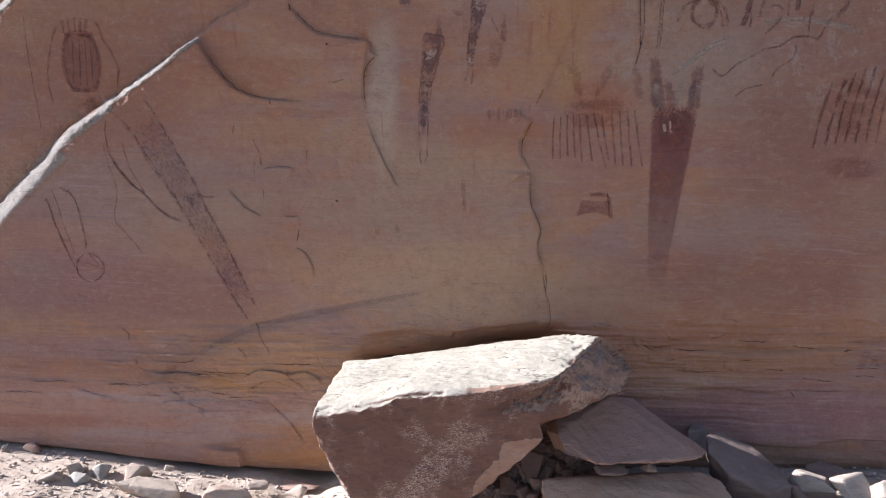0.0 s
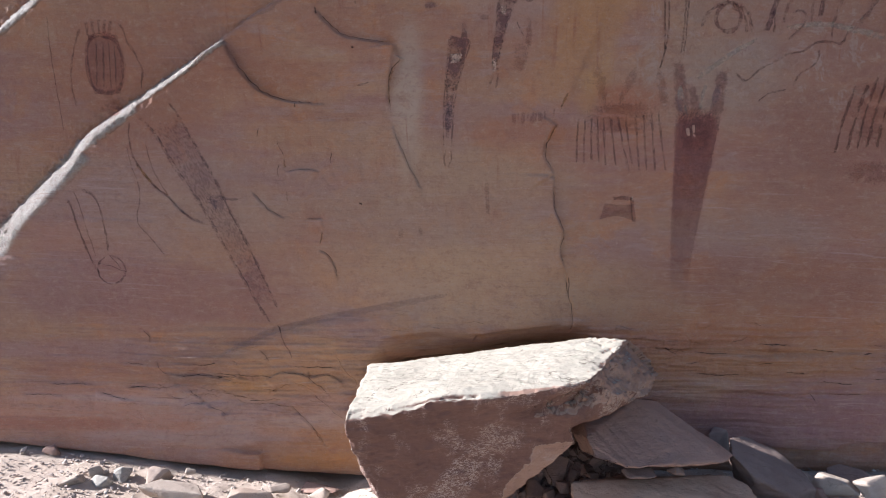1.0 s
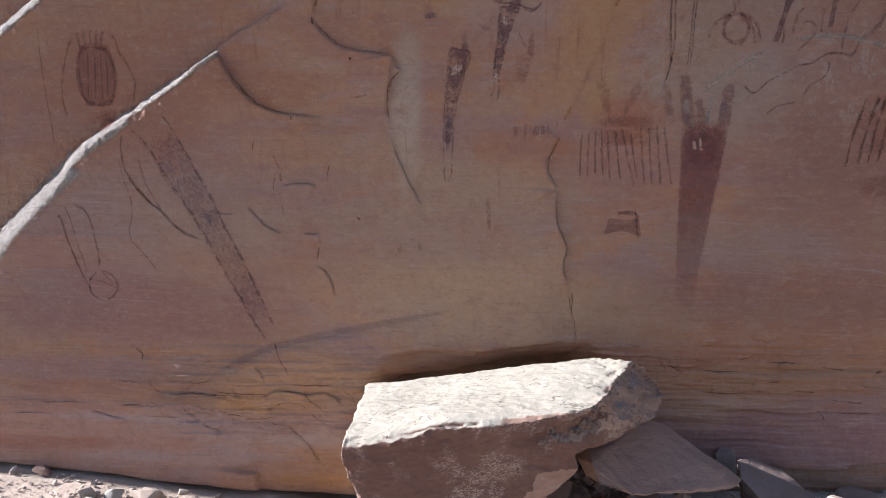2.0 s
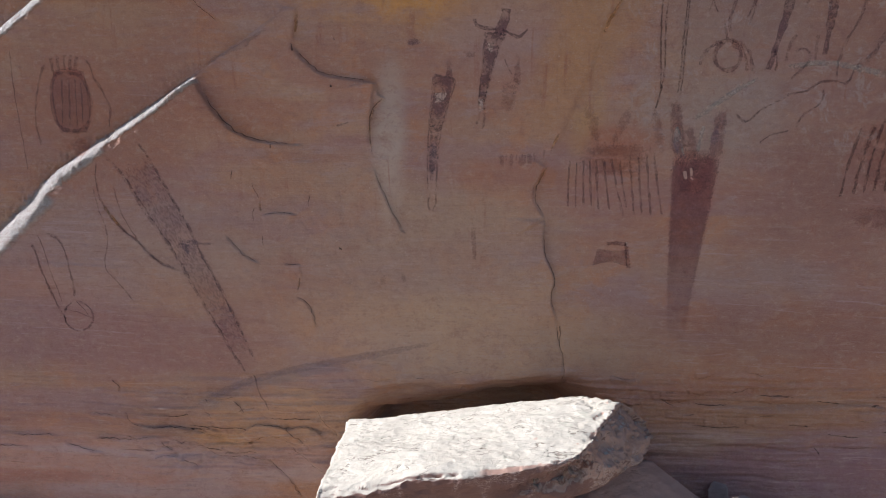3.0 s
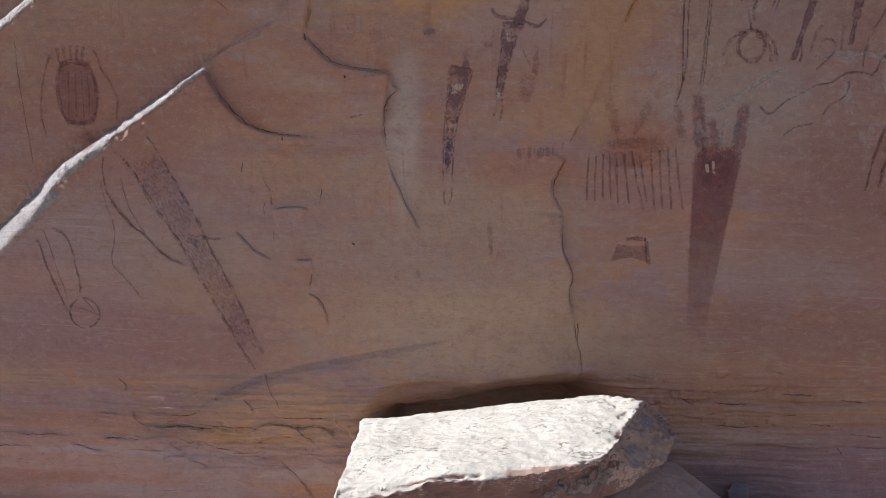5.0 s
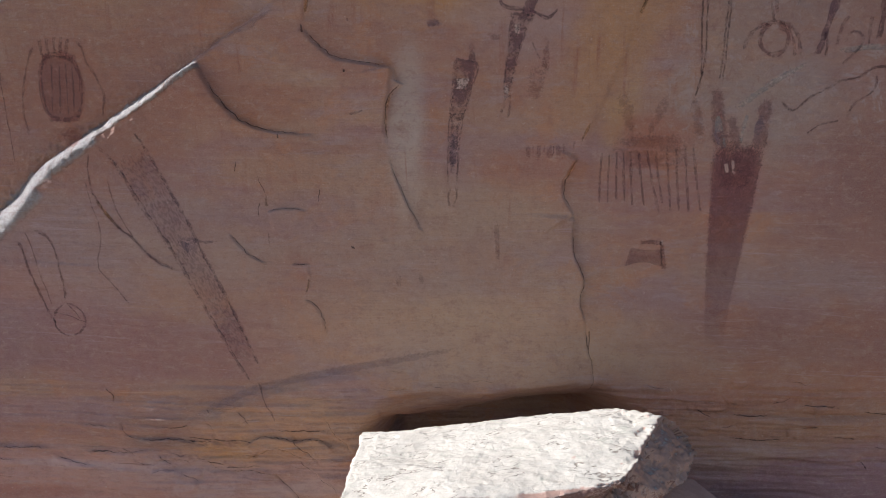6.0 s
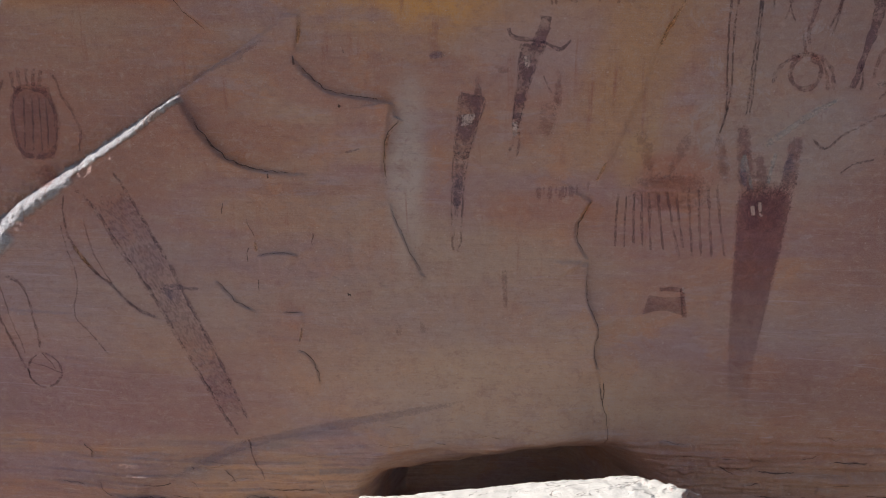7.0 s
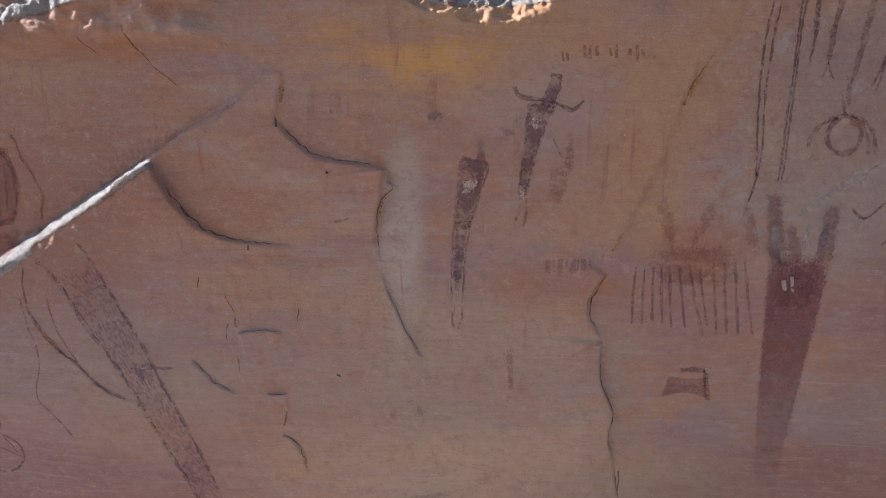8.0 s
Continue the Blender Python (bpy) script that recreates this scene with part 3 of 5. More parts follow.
    lip([(-1.07, 3.715), (-1.086, 3.624), (-1.105, 3.511)], -1, 0.02, 0.012, 0.12, 0.1, 0.1)
    lip([(-1.134, 3.507), (-1.06, 3.404), (-0.965, 3.322), (-0.888, 3.285), (-0.751, 3.266), (-0.535, 3.229)], -1, (0.025, 0.04), 0.025, 0.3, 0.1, 0.03, dark=0.010)
    lip([(-0.535, 3.229), (-0.524, 3.154), (-0.481, 3.127), (-0.557, 3.074), (-0.587, 2.99), (-0.597, 2.859), (-0.568, 2.691)], -1, (0.03, 0.01), 0.015, 0.2, 0.02, 0.3, dark=0.006)
    lip([(-0.565, 2.672), (-0.526, 2.533), (-0.479, 2.437), (-0.427, 2.333), (-0.367, 2.211), (-0.314, 2.162)], -1, 0.016, 0.01, 0.15, dark=0.006)
    lip([(1.341, 4.14), (1.219, 3.828), (1.154, 3.775), (1.069, 3.65), (1.001, 3.488), (0.971, 3.322), (0.864, 3.098), (0.775, 2.869), (0.683, 2.667)], -1, (0.008, 0.012), 0.03, 0.3, 0, 0.15)
    lip([(0.683, 2.667), (0.626, 2.576), (0.587, 2.504), (0.598, 2.416), (0.637, 2.352), (0.675, 2.292)], -1, 0.025, 0.02, 0.2, 0.1, 0.05, dark=0.010)
    lip([(0.675, 2.292), (0.667, 2.194), (0.67, 2.091), (0.698, 1.988), (0.742, 1.905), (0.765, 1.85), (0.739, 1.758), (0.738, 1.673), (0.77, 1.6), (0.806, 1.532)], -1, 0.028, 0.012, 0.25, 0.05, 0.15, dark=0.010)
    groove([(0.784, 1.58), (0.813, 1.369), (0.863, 1.21), (0.844, 0.979)], 0.012, 0.008)
    lip([(-1.669, 2.178), (-1.591, 2.083), (-1.512, 2.008), (-1.403, 1.955)], -1, 0.014, 0.01, 0.15, dark=0.006)
    lip([(-1.405, 2.309), (-1.309, 2.33), (-1.186, 2.335), (-1.129, 2.306)], -1, 0.018, 0.01, 0.12, dark=0.006)
    lip([(-1.252, 1.959), (-1.181, 1.955), (-1.114, 1.96)], -1, 0.014, 0.01, 0.1, dark=0.006)
    lip([(-1.17, 1.727), (-1.088, 1.677), (-1.031, 1.6), (-1.011, 1.461)], -1, 0.012, 0.01, 0.12, dark=0.006)
    lip([(-2.566, 2.42), (-2.487, 2.298), (-2.395, 2.183), (-2.308, 2.13), (-2.241, 2.039), (-2.143, 1.956), (-1.992, 1.902)], -1, 0.009, 0.014, 0.15)
    lip([(-2.125, 0.775), (-1.918, 0.92), (-1.672, 1.034), (-1.453, 1.103), (-1.019, 1.199), (-0.375, 1.313), (-0.014, 1.393)], -1, 0.05, 0.10, 0.5, 0.15, 0.5, 0.0, "soft")
    lip([(-1.885, 3.963), (-1.861, 3.855), (-1.784, 3.757), (-1.695, 3.689), (-1.575, 3.609)], 1, 0.016, 0.012, 0.15, dark=0.006)
    lip([(-2.145, 3.91), (-2.105, 3.838), (-2.048, 3.789)], 1, 0.012, 0.015, 0.15, dark=0.006)
    # a rough brow just under the crest
    r += 0.12 * smooth(Z, 3.80, 3.90) * smooth(X, -2.95, -2.8) * (1 - smooth(X, -1.7, -1.2)) * (1 + 0.5 * fnoise(X * 9, Z * 9, 88, 3))
    # cracks low down
    lip([(-3.102, 0.529), (-2.958, 0.486), (-2.883, 0.464), (-2.753, 0.454)], -1, 0.014, 0.010, 0.1, dark=0.006)
    lip([(-2.855, 0.579), (-2.687, 0.576), (-2.532, 0.563), (-2.303, 0.605)], -1, 0.011, 0.010, 0.1, dark=0.006)
    lip([(-2.266, 0.586), (-2.234, 0.508), (-2.161, 0.479)], -1, 0.011, 0.010, 0.1, dark=0.006)
    lip([(-2.127, 0.426), (-2.035, 0.392), (-1.964, 0.338)], -1, 0.017, 0.010, 0.1, dark=0.006)
    lip([(-1.624, 0.492), (-1.582, 0.56), (-1.467, 0.614), (-1.363, 0.634), (-1.272, 0.591), (-1.171, 0.552), (-0.971, 0.543)], 1, 0.022, 0.010, 0.18, dark=0.006)
    groove([(-1.457, 0.453), (-1.332, 0.321), (-1.242, 0.218), (-1.141, 0.048)], 0.008, 0.014)
    groove([(-1.274, 0.745), (-1.245, 0.663), (-1.164, 0.606), (-1.08, 0.494)], 0.008, 0.010)
    lip([(-1.891, 0.833), (-1.85, 0.809), (-1.826, 0.757)], -1, 0.008, 0.010, 0.1, dark=0.006)
    lip([(-2.644, 1.07), (-2.58, 1.043), (-2.56, 0.939)], -1, 0.007, 0.010, 0.1, dark=0.006)
    lip([(-1.662, 0.929), (-1.6, 0.877), (-1.573, 0.796)], -1, 0.007, 0.010, 0.1, dark=0.006)
    lip([(-2.533, 0.811), (-2.49, 0.725), (-2.404, 0.68)], -1, 0.008, 0.010, 0.1, dark=0.006)
    lip([(-3.762, 0.486), (-3.566, 0.497), (-3.35, 0.483)], -1, 0.011, 0.010, 0.1, dark=0.006)
    # broken scales and short splits along the low beds
    rng = random.Random(17)
    for x0, x1, z0, z1, count, deep in ((-2.35, -1.65, 0.38, 0.74, 26, 0.009), (-3.4, -0.8, 0.45, 1.0, 18, 0.007), (1.2, 3.5, 0.62, 1.18, 34, 0.016), (-0.9, 0.4, 1.0, 1.25, 6, 0.008)):
        for k in range(count):
            px, pz = rng.uniform(x0, x1), rng.uniform(z0, z1)
            line = [(px, pz)]
            for _ in range(rng.randint(2, 5)):
                px, pz = px + rng.uniform(0.02, 0.07), pz + rng.uniform(-0.022, 0.018)
                line.append((px, pz))
            lip(line, rng.choice((-1, 1, 1)), deep * rng.uniform(0.5, 1.2), 0.006, rng.uniform(0.03, 0.09), 0.02, 0.03, dark=0.004 if rng.random() < 0.5 else 0.0)
    # loosened plates between the ledge and the boulder
    lip([(-1.62, 0.66), (-1.50, 0.73), (-1.36, 0.72), (-1.24, 0.69), (-1.12, 0.71), (-1.02, 0.66), (-0.98, 0.58)], -1, 0.022, 0.008, 0.12, 0.05, 0.1, dark=0.006)
    lip([(-2.45, 0.70), (-2.30, 0.68), (-2.17, 0.70), (-2.02, 0.67), (-1.88, 0.69), (-1.74, 0.66)], -1, 0.020, 0.008, 0.10, 0.1, 0.1, dark=0.007)
    lip([(-2.05, 0.62), (-1.97, 0.55), (-1.90, 0.52), (-1.86, 0.46), (-1.74, 0.44), (-1.60, 0.45), (-1.45, 0.42), (-1.28, 0.43)], 1, 0.024, 0.008, 0.12, 0.05, 0.1, dark=0.006)
    lip([(-1.30, 0.60), (-1.20, 0.50), (-1.10, 0.40), (-0.98, 0.30), (-0.94, 0.20)], 1, 0.014, 0.008, 0.10, 0.1, 0.1, dark=0.006)
    lip([(-1.06, 0.92), (-1.02, 0.82), (-0.98, 0.74), (-0.90, 0.66), (-0.84, 0.56)], 1, 0.014, 0.008, 0.10, 0.1, 0.1, dark=0.006)
    lip([(-3.5, 0.60), (-3.35, 0.58), (-3.22, 0.60), (-3.1, 0.57)], -1, 0.014, 0.008, 0.08, 0.1, 0.1, dark=0.006)
    # a squared block at the foot
    lip([(-2.155, 0.062), (-1.894, 0.044), (-1.69, 0.015), (-1.694, -0.133), (-1.708, -0.521)], -1, 0.035, 0.012, 0.35, 0.3, 0)
    # hollows behind the boulder
    r += hollow(-0.25, 0.93, 0.45, 0.15, 0.09, 31)
    brow = np.interp(X, (-0.8, -0.65, -0.1, 0.06, 0.3, 0.6, 0.9, 1.2), (0.80, 0.885, 0.90, 0.94, 1.0, 1.05, 1.06, 0.95)) + 0.025 * fnoise(X * 4, Z * 2, 33, 3)
    under = smooth(X + 0.05 * fnoise(X * 3, Z * 6, 37, 3), -0.85, -0.5) * (1 - smooth(X, 0.8, 1.35))
    r -= under * (np.minimum(1.1, 9.0 * np.clip(brow + 0.10 - Z, 0, None) ** 2) + 0.03 * plates(2.4, 9, 71, 5) * (1 - smooth(Z - brow, 0.05, 0.14)))
    lip([(-0.749, 0.96), (-0.565, 1.012), (-0.246, 1.032), (-0.064, 0.976), (0.073, 0.958), (0.095, 1.023), (0.39, 1.061), (0.817, 1.118)], 1, 0.035, 0.015, 0.3)
    # ledges at the foot beside the rubble
    lip([(1.91, 0.557), (2.365, 0.554), (2.686, 0.522), (2.849, 0.484)], 1, 0.02, 0.02, 0.2)
    lip([(2.359, 0.106), (2.685, 0.073), (3.009, 0.06), (3.072, 0.12), (3.321, 0.141), (4.24, 0.103)], 1, 0.06, 0.02, 0.3, 0.1, 0)
    # the foot is undercut
    foot = np.interp(X, (-4.4, -3.7, -1.67, -0.9, 0.5), (0.10, 0.055, -0.155, -0.2, -0.24)) + 0.015 * fnoise(X * 3, X * 0, 35, 3)
    r += 0.03 * smooth(Z - foot, -0.03, 0.01) * (1 - smooth(Z - foot, 0.03, 0.3)) - 0.20 * (1 - smooth(Z - foot, -0.05, 0.0)) * (1 - smooth(X, 0.6, 1.4))
    r -= (1 - smooth(Z, -0.25, 0.0)) * 0.08
    RELIEF[:] += r


def cliff_face():
    y = 4.4506 - 0.0163 * np.clip(X, -6, 6) - 0.161 * Z - 0.002 * Z ** 2
    # above the overhang the face stands back into the sun
    y = y + WEST * (1 - smooth(X, -5.0, -4.1))
    crest = 4.15 - 0.35 * (1 - smooth(X, -6, -4)) + 0.05 * fnoise(X * 1.3, Z * 0, 41, 3) - 0.15 * np.exp(-((X + 0.10) / 0.50) ** 4) + 0.04 * fnoise(X * 7, Z * 5, 42, 4)
    up = np.clip(Z - crest + 0.06 * fnoise(X * 9, Z * 14, 46, 4), 0, None)
    y = y + 0.7 * np.minimum(up, 0.25) + 0.30 * np.clip(up - 0.25, 0, None) + 0.03 * fnoise(X * 24, Z * 24, 44, 4) * smooth(up, -0.01, 0.03)
    cliff_relief()
    return y - RELIEF


Y = cliff_face()


def wall_y(x, z):
    """The depth of the cliff's face at places x, z."""
    x, z = np.asarray(x, float), np.asarray(z, float)
    i = np.clip(np.searchsorted(GX, x) - 1, 0, len(GX) - 2)
    j = np.clip(np.searchsorted(GZ, z) - 1, 0, len(GZ) - 2)
    u, v = (x - GX[i]) / (GX[i + 1] - GX[i]), (z - GZ[j]) / (GZ[j + 1] - GZ[j])
    return (Y[j, i] * (1 - u) + Y[j, i + 1] * u) * (1 - v) + (Y[j + 1, i] * (1 - u) + Y[j + 1, i + 1] * u) * v


def build_cliff():
    # the face, then its top, foot and flanks carried back into the hill
    face = np.pad(np.stack([X, Y, Z], -1), ((1, 1), (1, 1), (0, 0)), mode="edge")
    for rim in (face[0], face[-1], face[:, 0], face[:, -1]):
        rim[:, 1] = 30
    me = grid_mesh("wall_north", np.arange(len(GX) + 2), np.arange(len(GZ) + 2), face)
    me.materials.append(CLIFF)
    ob = new("wall_north", me)
    return tagged(ob, "overhanging tan and red-brown sandstone cliff, cracked and weathered", "cliff", kind="structure")


build_cliff()


def ground_z(x, y):
    x, y = np.asarray(x, float), np.asarray(y, float)
    z = -0.20 + 0.22 * (1 - smooth(x, -3.9, -1.5)) + 0.08 * smooth(x, 0.3, 1.6)
    z = z - 0.12 * np.exp(-((x + 1.15) / 0.35) ** 2) * smooth(y, 3.7, 4.15)
    return z - 0.12 * smooth(3.5 - y, 0, 6)


def build_ground():
    gx = np.concatenate([-np.geomspace(2500, 4.2, 40), np.arange(-4.1, 4.1, 0.03), np.geomspace(4.2, 2500, 40)])
    gy = np.concatenate([-4.1 - np.geomspace(2500, 0.2, 40), np.arange(-4.1, 2.6, 0.07), np.arange(2.63, 4.95, 0.03), 4.95 + np.geomspace(0.05, 2500, 25)])
    x, y = np.meshgrid(gx, gy)
    near = np.exp(-(np.hypot(x, y - 4) / 6) ** 2)
    z = ground_z(x, y) + near * (0.05 * fnoise(x * 2, y * 2, 51, 3) + 0.012 * smooth(y, 2.4, 2.9) * fnoise(x * 14, y * 14, 55, 3))
    z = z + (1 - near) * 0.25 * fnoise(x * 0.1, y * 0.1, 58, 4)
    me = grid_mesh("ground", gx, gy, np.stack([x, y, z], -1))
    me.materials.append(GROUND)
    return tagged(new("ground", me), "pale sandy gravel ground in full sun", "ground", kind="structure")


build_ground()


# ---------------------------------------------------------------- stones
def rock_mesh(name, hulls, voxel, rough, seed, material, layers=0.0, broken=None):
    """One stone: the hulls are fused, then worn by noise at three scales."""
    bm = bmesh.new()
    for points in hulls:
        vs = [bm.verts.new(p) for p in points]
        res = bmesh.ops.convex_hull(bm, input=vs)
        junk = [v for v in res["geom_interior"] if isinstance(v, bmesh.types.BMVert)]
        bmesh.ops.delete(bm, geom=junk, context="VERTS")
    bmesh.ops.recalc_face_normals(bm, faces=bm.faces)
    me = bpy.data.meshes.new(name)
    bm.to_mesh(me)
    bm.free()
    ob = new(name, me)
    mod = ob.modifiers.new("fuse", "REMESH")
    mod.mode, mod.voxel_size = "VOXEL", voxel
    made = bpy.data.meshes.new_from_object(ob.evaluated_get(bpy.context.evaluated_depsgraph_get()))
    ob.modifiers.clear()
    ob.data = made
    made.name = name
    bpy.data.meshes.remove(me)
    n = len(made.vertices)
    co = np.empty(n * 3, np.float32)
    nor = np.empty(n * 3, np.float32)
    made.vertices.foreach_get("co", co)
    made.vertices.foreach_get("normal", nor)
    co, nor = co.reshape(-1, 3).astype(float), nor.reshape(-1, 3)
    x, y, z = co.T
    d = rough * (fnoise(x * 4 + y * 1.7, z * 5 + y * 3.1, seed, 4) + fnoise(y * 5, x * 3 - z * 4, seed + 7, 4))
    d += 0.3 * rough * fnoise((x - z) * 50, (z + y) * 50, seed + 31, 2)
    d += 0.6 * rough * fnoise((x + y) * 22, (z - y) * 22, seed + 11, 3)
    d = d * (1 - 0.55 * smooth(nor[:, 2], 0.5, 0.9))
    chip = fnoise(x * 5 + z * 3, y * 5 - z * 4, seed + 23, 4)
    d -= 0.3 * rough * smooth(chip, 0.12, 0.22) * (np.abs(nor[:, 2]) < 0.7) + 0.12 * rough * smooth(chip, 0.1, 0.13)
    if layers:
        d += layers * fnoise((x + y) * 1.2, (z - 0.14 * x) * 30, seed + 17, 3)
    if broken:
        worn = smooth(x, *broken)
        d += worn * (0.012 * fnoise(x * 9 + z * 2, y * 7 - z * 3, seed + 41, 3) - 0.008 * smooth(fnoise(x * 14 - y * 6, z * 14 + y * 8, seed + 43, 3), 0.0, 0.06))
        rim = smooth(-nor[:, 1], 0.15, 0.4) * (1 - smooth(-nor[:, 1], 0.6, 0.85)) * smooth(nor[:, 2], 0.1, 0.4)
        d -= rim * 0.035 * smooth(fnoise(x * 7, y * 3, seed + 45, 4), 0.02, 0.14)
    co += nor * d[:, None]
    made.vertices.foreach_set("co", co.reshape(-1).astype(np.float32))
    made.materials.clear()
    made.materials.append(material)
    made.polygons.foreach_set("use_smooth", np.ones(len(made.polygons), bool))
    made.update()
    return ob


def carve_boulder(me):
    """Thin plates flaked off the top, a scooped fracture at the high end, and a broken brow."""
    n = len(me.vertices)
    co, nor = np.empty(n * 3, np.float32), np.empty(n * 3, np.float32)
    me.vertices.foreach_get("co", co)
    me.vertices.foreach_get("normal", nor)
    co, nor = co.reshape(-1, 3).astype(float), nor.reshape(-1, 3).astype(float)
    x, y, z = co.T

    def flakes(a, b, seed, steps):
        t = fnoise(a, b, seed, 4) * steps
        f = t - np.floor(t)
        return (np.floor(t) + smooth(f, 0.86, 1.0)) / steps

    top = smooth(nor[:, 2], 0.75, 0.92)
    d = top * (0.022 * flakes(x * 2.2 + 0.5 * y, y * 4.5, 101, 9) + 0.003 * flakes(x * 5, y * 12, 103, 5) + 0.0012 * fnoise(x * 38, y * 60, 105, 3))
    front = smooth(-nor[:, 1], 0.55, 0.85)
    d += front * (0.016 * flakes(x * 2.0 + z, z * 3.4 - 0.6 * x, 107, 6) + 0.003 * fnoise(x * 55, z * 45, 109, 3))
    # the front edge of the top is worn to a slope
    ex = np.interp(x, (-0.73, -0.262, 0.204, 0.618, 0.84), (3.0, 2.94, 2.92, 2.97, 3.16))
    ez = np.interp(x, (-0.73, -0.262, 0.204, 0.618, 0.84), (0.803, 0.883, 0.916, 0.978, 1.03))
    over = 0.75 * (ex - y) + 0.66 * (z - ez) + 0.024 + 0.03 * fnoise(x * 5, x * 0, 117, 4) - 0.05 * smooth(x, 0.4, 0.6)
    cut = np.clip(over, 0, 0.12) * smooth(z, 0.55, 0.65)
    # the scoop below the high end of the top
    hole = np.hypot((x - 0.52) / 0.34, (z - 0.84 - 0.25 * (x - 0.52)) / 0.10)
    d -= front * 0.05 * (1 - smooth(hole + 0.25 * fnoise(x * 7, z * 7, 111, 3), 0.35, 1.0))
    # teeth along the broken end
    end = smooth(x - (0.64 + 0.81 * (y - 2.97)), -0.10, 0.02) * smooth(nor[:, 2], -0.2, 0.3)
    d += end * (0.045 * flakes(x * 5 - y * 4, y * 5 + z * 6, 113, 5) + 0.010 * fnoise(x * 30 + y * 12, z * 34 - y * 20, 115, 3))
    co += nor * d[:, None] + cut[:, None] * np.array([0, 0.75, -0.66])
    me.vertices.foreach_set("co", co.reshape(-1).astype(np.float32))
    me.update()


def build_boulder():
    upper = [(-0.726, 3, 0.803), (-0.262, 2.94, 0.883), (0.204, 2.92, 0.916), (0.618, 2.97, 0.978), (0.841, 3.16, 0.865),
             (-0.73, 4, 0.856), (-0.349, 3.92, 0.897), (0.395, 3.88, 0.988), (0.817, 3.74, 1.105), (1.047, 3.5, 1.121),
             (1.246, 3.66, 0.966), (1.279, 3.62, 0.867), (1.235, 3.55, 0.781), (0.966, 3.3, 0.755), (0.571, 3.06, 0.713),
             (-0.732, 3, 0.733), (-0.729, 3.08, 0.583), (-0.62, 4.0, 0.45), (1.0, 3.85, 0.55), (0.9, 3.98, 0.91), (0.0, 4.15, 0.7), (0.5, 3.2, 0.62)]
    lower = [(-0.729, 3.08, 0.583), (0.559, 3.08, 0.697), (0.60, 3.16, 0.564), (0.52, 3.20, 0.50), (0.413, 3.22, 0.378), (0.37, 3.25, 0.34), (0.195, 3.28, 0.277),
             (-0.10, 3.35, 0.15), (-0.638, 3.34, 0.208), (-0.42, 3.42, -0.22), (-0.18, 3.46, -0.22), (-0.1, 3.9, -0.2), (-0.4, 4.0, -0.2),
             (-0.55, 3.98, 0.5), (0.6, 3.85, 0.6), (-0.5, 3.2, 0.7), (0.4, 3.1, 0.75)]
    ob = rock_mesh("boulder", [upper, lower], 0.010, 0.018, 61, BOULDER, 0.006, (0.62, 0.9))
    carve_boulder(ob.data)
    me = ob.data
    n = len(me.vertices)
    co, nor = np.empty(n * 3, np.float32), np.empty(n * 3, np.float32)
    me.vertices.foreach_get("co", co)
    me.vertices.foreach_get("normal", nor)
    (x, y, z), nor = co.reshape(-1, 3).T.astype(float), nor.reshape(-1, 3)
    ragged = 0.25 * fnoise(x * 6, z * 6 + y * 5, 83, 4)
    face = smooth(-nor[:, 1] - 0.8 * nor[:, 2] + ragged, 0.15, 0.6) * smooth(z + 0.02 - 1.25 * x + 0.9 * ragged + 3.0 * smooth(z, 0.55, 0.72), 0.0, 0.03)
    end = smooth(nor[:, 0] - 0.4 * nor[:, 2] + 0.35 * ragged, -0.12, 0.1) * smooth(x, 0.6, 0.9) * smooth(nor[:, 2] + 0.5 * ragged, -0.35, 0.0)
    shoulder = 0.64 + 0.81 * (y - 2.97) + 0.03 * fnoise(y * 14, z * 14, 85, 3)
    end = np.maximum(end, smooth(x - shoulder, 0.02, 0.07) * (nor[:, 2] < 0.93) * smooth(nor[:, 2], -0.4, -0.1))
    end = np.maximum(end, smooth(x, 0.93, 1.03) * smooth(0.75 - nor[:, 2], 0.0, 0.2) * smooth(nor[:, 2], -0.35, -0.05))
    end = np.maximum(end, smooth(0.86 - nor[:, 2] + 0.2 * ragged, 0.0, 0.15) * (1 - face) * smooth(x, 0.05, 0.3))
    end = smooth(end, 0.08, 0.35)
    at = me.attributes.new("dark_face", "FLOAT", "POINT")
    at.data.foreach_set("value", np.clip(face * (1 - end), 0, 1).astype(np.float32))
    at = me.attributes.new("broken_end", "FLOAT", "POINT")
    at.data.foreach_set("value", np.clip(end, 0, 1).astype(np.float32))
    return tagged(ob, "large tilted sandstone boulder with a sunlit top and dark face", "boulder")


build_boulder()


def slab(name, top, down, seed, material, label, voxel=0.011, rough=0.017):
    """A broken slab: its upper face, and the way and depth to its underside."""
    low = [tuple(a + b for a, b in zip(p, down)) for p in top]
    ob = rock_mesh(name, [list(top) + low], voxel, rough, seed, material, 0.004)
    return tagged(ob, label, "rock slab")


slab("rock_slab", [(1.178, 3.75, 0.67), (1.372, 3.85, 0.622), (1.637, 3.8, 0.394), (1.805, 3.62, 0.321), (1.712, 3.5, 0.323), (0.952, 3.25, 0.38), (0.749, 3.27, 0.434), (0.714, 3.35, 0.531), (0.746, 3.5, 0.571)], (-0.02, 0.25, -0.06), 71, SLABSTONE, "leaning shaded red-brown slab propped against the boulder")
